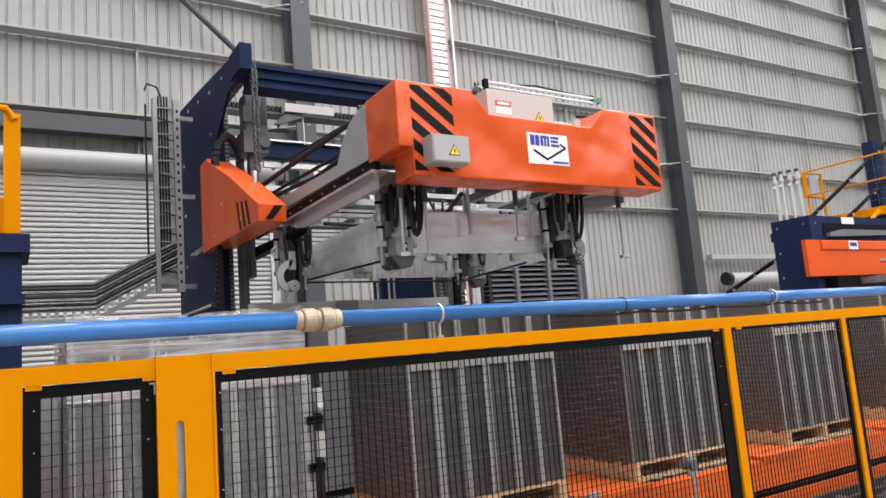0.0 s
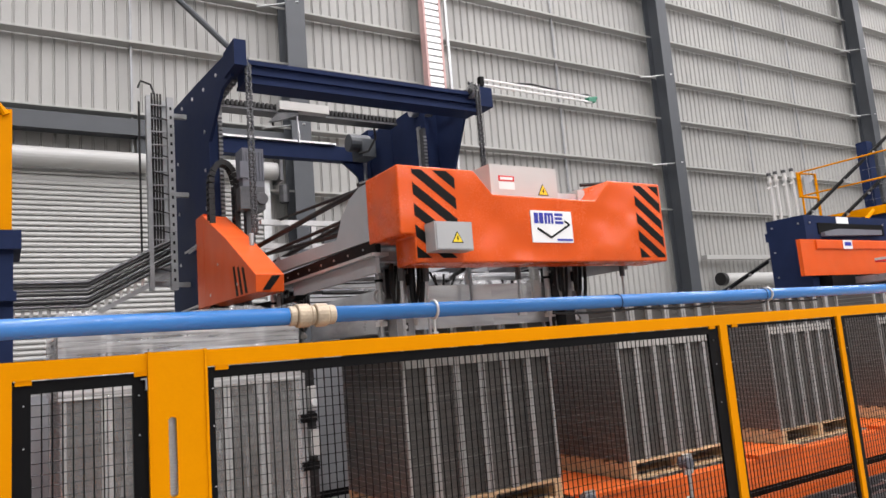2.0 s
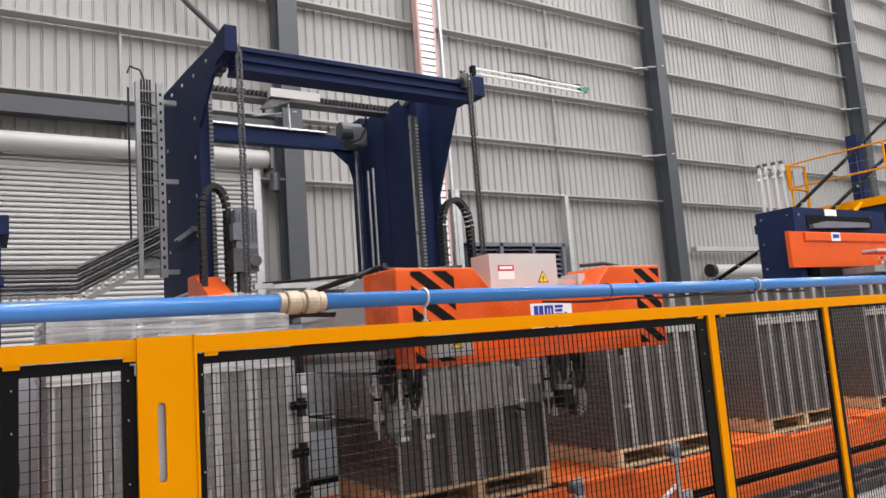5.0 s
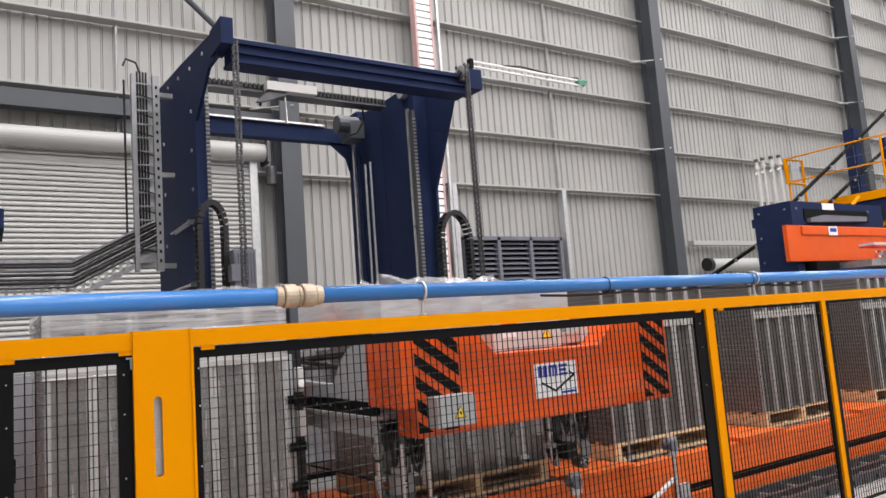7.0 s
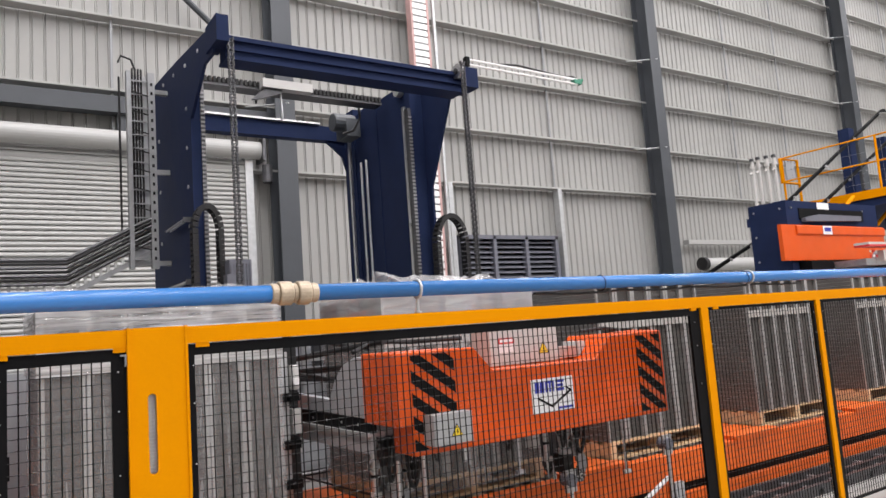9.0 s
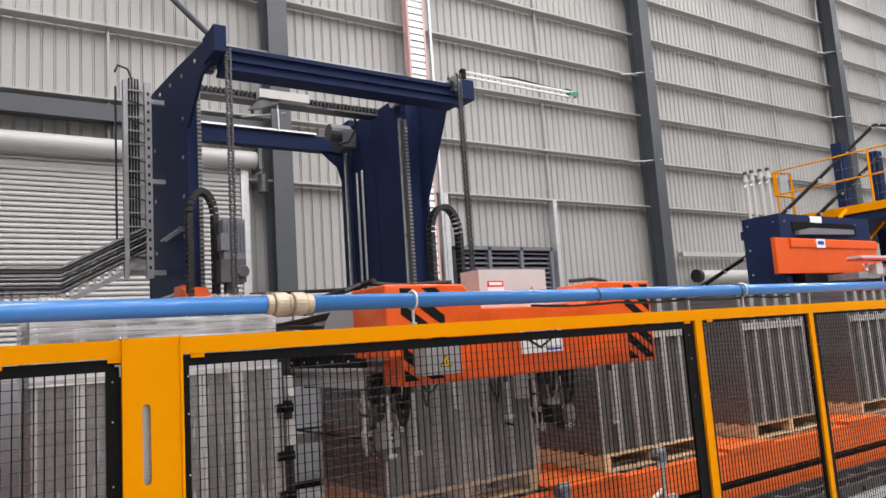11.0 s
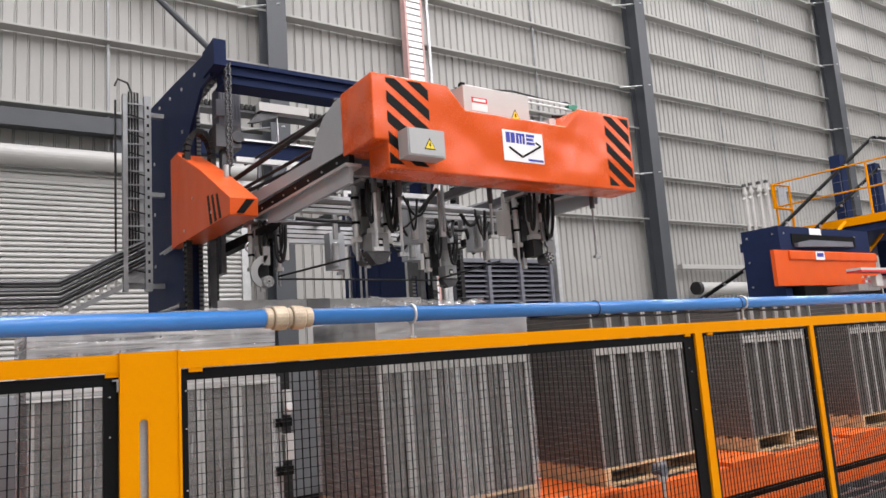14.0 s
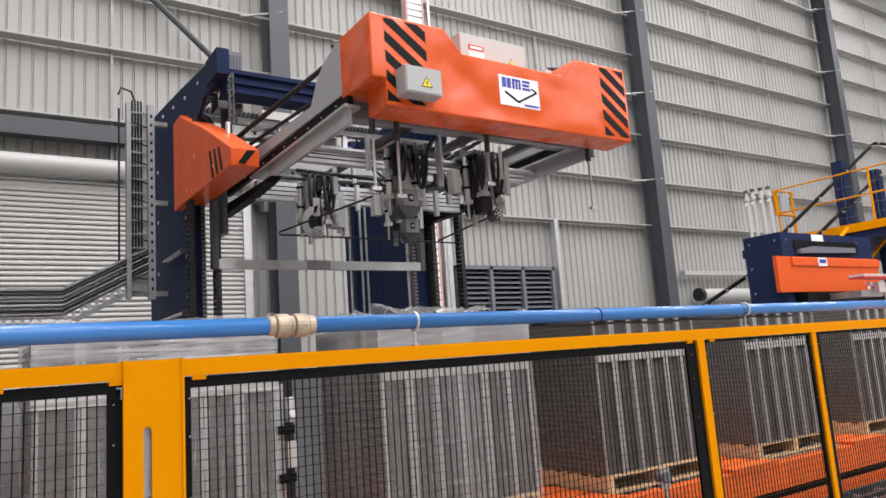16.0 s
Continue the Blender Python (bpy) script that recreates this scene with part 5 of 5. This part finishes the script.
for x, w, h, LZ in ((1.85, 0.12, 0.24, 2.88), (4.62, 0.195, 0.33, 2.77)):
    lp_t = thing("energy_chain", (x, 7.3, LZ), "black plastic cable chain hanging in a loop", "cable chain", "cable chains")
    n = round(math.pi * math.sqrt((w * w + h * h) / 2) / 0.05)
    for i in range(n + 1):
        a = math.pi * i / n
        piece("chain_segment", chain_seg, lp_t, (x + math.cos(a) * w, 7.3, LZ + math.sin(a) * h), (0, -math.atan2(w * math.sin(a), h * math.cos(a)), 0))
    for i in range(1, 49):
        for side in (-1, 1):
            piece("chain_segment", chain_seg, lp_t, (x + side * w, 7.3, LZ - i * 0.051))
    LOOPS.append(lp_t)

# lifting chains, in short rigid lengths that run over the sprockets
CH_L = 0.12
lb = B()
for k in range(4):
    z = k * 0.03
    if k % 2:
        box(lb, (-0.02, -0.012, z), (-0.013, 0.012, z + 0.034))
        box(lb, (0.013, -0.012, z), (0.02, 0.012, z + 0.034))
    else:
        box(lb, (-0.012, -0.012, z), (-0.006, 0.012, z + 0.034))
        box(lb, (0.006, -0.012, z), (0.012, 0.012, z + 0.034))
    rod(lb, (-0.023, 0, z + 0.015), (0.023, 0, z + 0.015), 0.006, 6)
bmesh.ops.scale(lb, vec=(1.35, 1.35, 1.0), verts=lb.verts)
link_mesh = mesh_of("chain_length", lb, DARK_STEEL)
CHAINS = []
for x in (1.84, 4.40):
    ct = thing("lifting_chain", (1.915 if x < 3 else x, 6.55 if x < 3 else 6.5, 4.5), "dark steel roller chain hanging from a sprocket", "chain", "lifting chains")
    for i in range(25):
        ob = new("chain_length", link_mesh)
        ob.parent = ct
        CHAINS.append((ob, i, 4.46 if x < 3 else 4.56))

# ---- second machine and platform further along the line ----
m2 = thing("wrapping_machine", (11.5, 7.2, 0), "navy and orange packing machine further along the line", "machine")
hs2 = part("housing", bevelled(box(B(), (10.62, 6.8, 0), (13.4, 7.45, 3.42)), 0.015), NAVY, m2)
for x in (10.75, 12.9):
    for z in (3.3, 3.0, 2.6):
        part("bolt", rod(B(), (x, 6.785, z), (x, 6.8, z), 0.016, 6), STEEL, hs2)
for y in (6.9, 7.35):
    for z in (3.3, 2.9, 2.5):
        part("bolt", rod(B(), (10.605, y, z), (10.62, y, z), 0.016, 6), STEEL, hs2)
# The recess's shade is drawn as a flat black plate on the housing face.
part("recess", box(B(), (10.95, 6.785, 3.12), (12.9, 6.798, 3.3)), BLACK, m2, "flat black plate painted as a shaded recess")
part("slider", prism(B(), [(11.0, 3.08), (12.7, 3.12), (12.7, 3.2), (11.4, 3.2), (11.0, 3.14)], "y", 6.72, 6.785), LOUVRE, m2, "dark grey slanted slider plate")
oc = part("orange_cover", bevelled(box(B(), (10.32, 6.73, 2.46), (13.4, 6.795, 3.02)), 0.012), ORANGE_FLAT, m2, "orange folded cover")
part("cover_ridge", bevelled(prism(B(), [(6.73, 2.85), (6.70, 2.88), (6.70, 3.0), (6.73, 3.015)], "x", 10.7, 13.4), 0.003), ORANGE_FLAT, oc)
part("logo_plate", box(B(), (11.5, 6.792, 3.27), (11.85, 6.796, 3.41)), WHITE, m2, "small white plate")
part("logo_plate", box(B(), (11.42, 6.692, 2.87), (11.68, 6.698, 3.01)), WHITE, oc, "small white plate")
part("plate_mark", box(B(), (11.46, 6.688, 2.92), (11.64, 6.692, 2.98)), BLUE_INK, oc)
part("carriage", bevelled(box(B(), (10.8, 6.6, 2.2), (13.2, 7.0, 2.44)), 0.03), BLACK, m2)
fa = part("film_arm", bevelled(box(B(), (11.15, 5.9, 2.60), (14.5, 6.12, 2.635)), 0.008), BOX_WHITE, m2, "white film arm")
part("arm_edge", box(B(), (11.15, 5.892, 2.572), (14.5, 6.12, 2.598)), RED_INK, fa, "red edge strip")
for i in range(3):
    for j in range(2):
        part("marker_square", box(B(), (11.36 + i * 0.09, 6.0, 2.42 + j * 0.07), (11.405 + i * 0.09, 6.01, 2.455 + j * 0.07)), WHITE if (i + j) % 2 else RED_INK, fa)
part("film_roll", bevelled(rod(B(), (11.9, 6.15, 2.44), (14.4, 6.15, 2.44), 0.1, 18), 0.01), GREY, m2, "pale grey film roll", True)
part("arm_bracket", bevelled(box(B(), (11.25, 6.02, 2.30), (11.9, 6.5, 2.40)), 0.02), STEEL, m2)
part("clamp_block", bevelled(box(B(), (11.66, 5.95, 2.36), (11.86, 6.05, 2.52)), 0.01), BOX_WHITE, m2)
pf = thing("access_platform", (14.4, 9, 0), "navy steel access platform with yellow handrails", "platform")
part("deck", box(B(), (14.4, 6.3, 3.55), (20, 10, 3.74)), NAVY, pf)
part("kick_plate", box(B(), (14.36, 6.3, 3.70), (14.4, 9.0, 3.86)), YELLOW, pf, "yellow kick plate")
for y in (9.0, 7.1):
    part("rail_post", rod(B(), (14.38, y, 3.74), (14.38, y, 4.88), 0.022, 8), YELLOW, pf)
for z in (4.88, 4.38):
    part("handrail", rod(B(), (14.38, 9.0, z), (14.38, 6.4, z), 0.017, 8), YELLOW, pf)
part("rail_end", bent(B(), [(14.95, 9.0, 3.74), (14.95, 9.0, 4.88), (14.30, 9.0, 4.86), (14.30, 9.0, 4.36), (14.95, 9.0, 4.36)], 0.03), YELLOW, pf)
part("sign_board", box(B(), (14.52, 9.0, 4.42), (14.82, 9.03, 4.82)), GREY, pf, "grey notice board on the rail")
inf = B()
for i in range(13):
    box(inf, (14.37, 6.4 + i * 0.2, 3.88), (14.373, 6.403 + i * 0.2, 4.88))
for i in range(4):
    box(inf, (14.37, 6.4, 4.0 + i * 0.2), (14.373, 9.0, 4.003 + i * 0.2))
part("rail_mesh", inf, DULL_GALV, pf, "thin wire infill", kind="stuff")
for x in (14.45, 19.7):
    for y in (6.4, 9.8):
        part("leg", bevelled(box(B(), (x, y, 0), (x + 0.16, y + 0.16, 3.55)), 0.01), NAVY, pf)
for x, z in ((15.22, 5.35), (16.7, 5.3)):
    part("mast", bevelled(box(B(), (x, 7.98, 0), (x + 0.22, 8.2, z)), 0.01), NAVY, pf)
for a, b in (((12.5, 7.9, 3.64), (16.6, 7.9, 5.85)), ((13.7, 7.9, 3.66), (16.7, 7.9, 5.18)), ((9.9, 7.9, 2.34), (11.9, 7.9, 3.1)), ((16.6, 7.9, 5.85), (18.6, 7.9, 6.0)), ((15.4, 7.9, 4.0), (17.4, 7.9, 4.04))):
    br = part("brace", bar(B(), a, b, 0.05, 0.052), BLACK, pf)
    d = Vector(b) - Vector(a)
    for f in (0.05, 0.35, 0.65, 0.95):
        p = Vector(a) + d * f
        part("brace_bolt", rod(B(), (p.x, 7.83, p.z), (p.x, 7.86, p.z), 0.025, 6), STEEL, br)
for a, b in (((13.0, 7.5, 3.1), (14.1, 7.5, 3.75)), ((14.3, 7.4, 3.0), (16.4, 7.4, 4.2))):
    part("stair_rail", rod(B(), a, b, 0.035, 8), YELLOW, pf)
vs = thing("vent_pipes", (13.7, 9, 0), "row of slim white upright pipes behind the machine", "pipes")
for i, x in enumerate((13.3, 13.52, 13.82, 14.1)):
    pp = part("pipe", rod(B(), (x, 9.0, 0), (x, 9.0, 4.74 + 0.05 * i), 0.034, 10), BOX_WHITE, vs)
    part("collar", rod(B(), (x, 9.0, 4.58 + 0.05 * i), (x, 9.0, 4.64 + 0.05 * i), 0.052, 10), BOX_WHITE, pp)
    part("cap", rod(B(), (x, 9.0, 4.74 + 0.05 * i), (x, 9.0, 4.80 + 0.05 * i), 0.045, 10), DARK_STEEL, pp, "dark pipe cap")
    part("side_stub", rod(B(), (x - 0.11, 9.0, 4.46 + 0.05 * i), (x, 9.0, 4.52 + 0.05 * i), 0.02, 8), BOX_WHITE, pp)

# ---- machine seen at the near end ----
m0 = thing("infeed_machine", (-0.3, 6.5, 0), "navy machine column with a yellow guard frame on top", "machine")
part("column", bevelled(box(B(), (-0.6, 6.5, 0), (0.1, 7.1, 2.85)), 0.01), NAVY, m0)
part("cap", bevelled(box(B(), (-0.65, 6.45, 2.78), (0.15, 7.15, 2.92)), 0.008), NAVY, m0)
part("flange", bevelled(box(B(), (-0.65, 6.44, 2.40), (0.12, 6.5, 2.47)), 0.005), NAVY, m0)
part("guard_post", bevelled(box(B(), (-0.02, 6.5, 2.92), (0.09, 6.6, 3.85)), 0.02), YELLOW, m0)
part("guard_rail", bent(B(), [(0.05, 6.5, 3.8), (0.0, 6.5, 3.88), (-0.8, 6.5, 3.9)], 0.03), YELLOW, m0)
part("guard_plate", box(B(), (-0.6, 6.52, 2.92), (0.0, 6.54, 3.2)), YELLOW, m0)


# ---- what moves ----
HEAD_Z = [(0.0, 0.465), (0.5, 0.248), (1.0, 0.127), (1.5, 0.0), (2.0, -0.12), (2.5, -0.244), (3.0, -0.369), (3.5, -0.486), (4.0, -0.609), (4.5, -0.726), (5.0, -0.843), (5.5, -0.96), (6.0, -1.077), (6.5, -1.194), (7.0, -1.292), (7.5, -1.394), (8.0, -1.406), (8.5, -1.407), (9.0, -1.409), (9.5, -1.405), (10.0, -1.35), (10.5, -1.15), (11.0, -0.93), (11.5, -0.70), (12.0, -0.452), (12.5, -0.199), (13.0, 0.039), (13.5, 0.267), (14.0, 0.502), (14.5, 0.748), (15.0, 0.933), (15.5, 0.966), (16.0, 0.969)]


def head_at(t):
    for (a, za), (b, zb) in zip(HEAD_Z, HEAD_Z[1:]):
        if t <= b:
            return za + (zb - za) * (t - a) / (b - a)
    return HEAD_Z[-1][1]


def motions():
    walk(head, [(t, pose(HB[0], HB[1], HB[2] + z)) for t, z in HEAD_Z])
    for u, o, s in GRIPPERS:
        o, s = o - Vector(HB), s - Vector(HB)
        rows = []
        for t in (0, 8, 9, 13.4, 13.8, 14.2, 14.6, 15.0, 15.5, 16.0):
            f = min(1.0, max(0.0, (t - 13.8) / 2.2))
            p = o.lerp(s, f)
            rows.append((t, pose(p.x, p.y, p.z)))
        walk(u, rows)
    for lp_t in LOOPS:
        x, y, z = lp_t.location
        walk(lp_t, [(t, pose(x, y, z + 0.5 * (dz + 1.41))) for t, dz in HEAD_Z])
    # chain lengths climb, turn over the sprocket and run back along the bracket
    for ob, i, top in CHAINS:
        rows = []
        for j in range(65):
            t = j * 0.25
            s = 3.05 + head_at(t) - 4.5 + i * CH_L
            over = s + 4.5 - top
            if over <= 0:
                rows.append((t, pose(0, 0, s)))
            else:
                a = min(1.0, over / 0.12)
                rows.append((t, pose(0, 0.09 * math.sin(a * math.pi / 2) + max(0.0, over - 0.12), top - 4.5 + 0.03 * a, -80 * a, 0, 0)))
        walk(ob, rows)
    # film: each band comes down with the head and stays where it meets its place on the stack
    times = [0.25 * j for j in range(65)]
    for ob, k, sx, sy, low, side in HOOD_PARTS:
        rows = []
        for t in times:
            f = min(1.0, max(0.0, (t - 8.0) / 1.0))
            z = max(low, 2.085 + head_at(t)) if t < 8.6 else low
            ox, oy = OPEN_X - 0.006 * k, OPEN_Y - 0.006 * k
            ex, ey = SHUT_X + 0.004 * k, SHUT_Y + 0.004 * k
            px, py = sx * (ox + (ex - ox) * f + 0.002 * side), sy * (oy + (ey - oy) * f + 0.002 * side)
            if sy:
                px = side * (OPEN_X / 2 + (SHUT_X - OPEN_X) * f)
            else:
                py = side * (OPEN_Y / 2 + (SHUT_Y - OPEN_Y) * f)
            rows.append((t, pose(px, py, z)))
        walk(ob, rows)
    walk(hood_top, [(t, pose(0, 0, max(S_TOP + 0.02, 2.40 + head_at(t)) if t < 8.6 else S_TOP + 0.02)) for t in times])


motions()
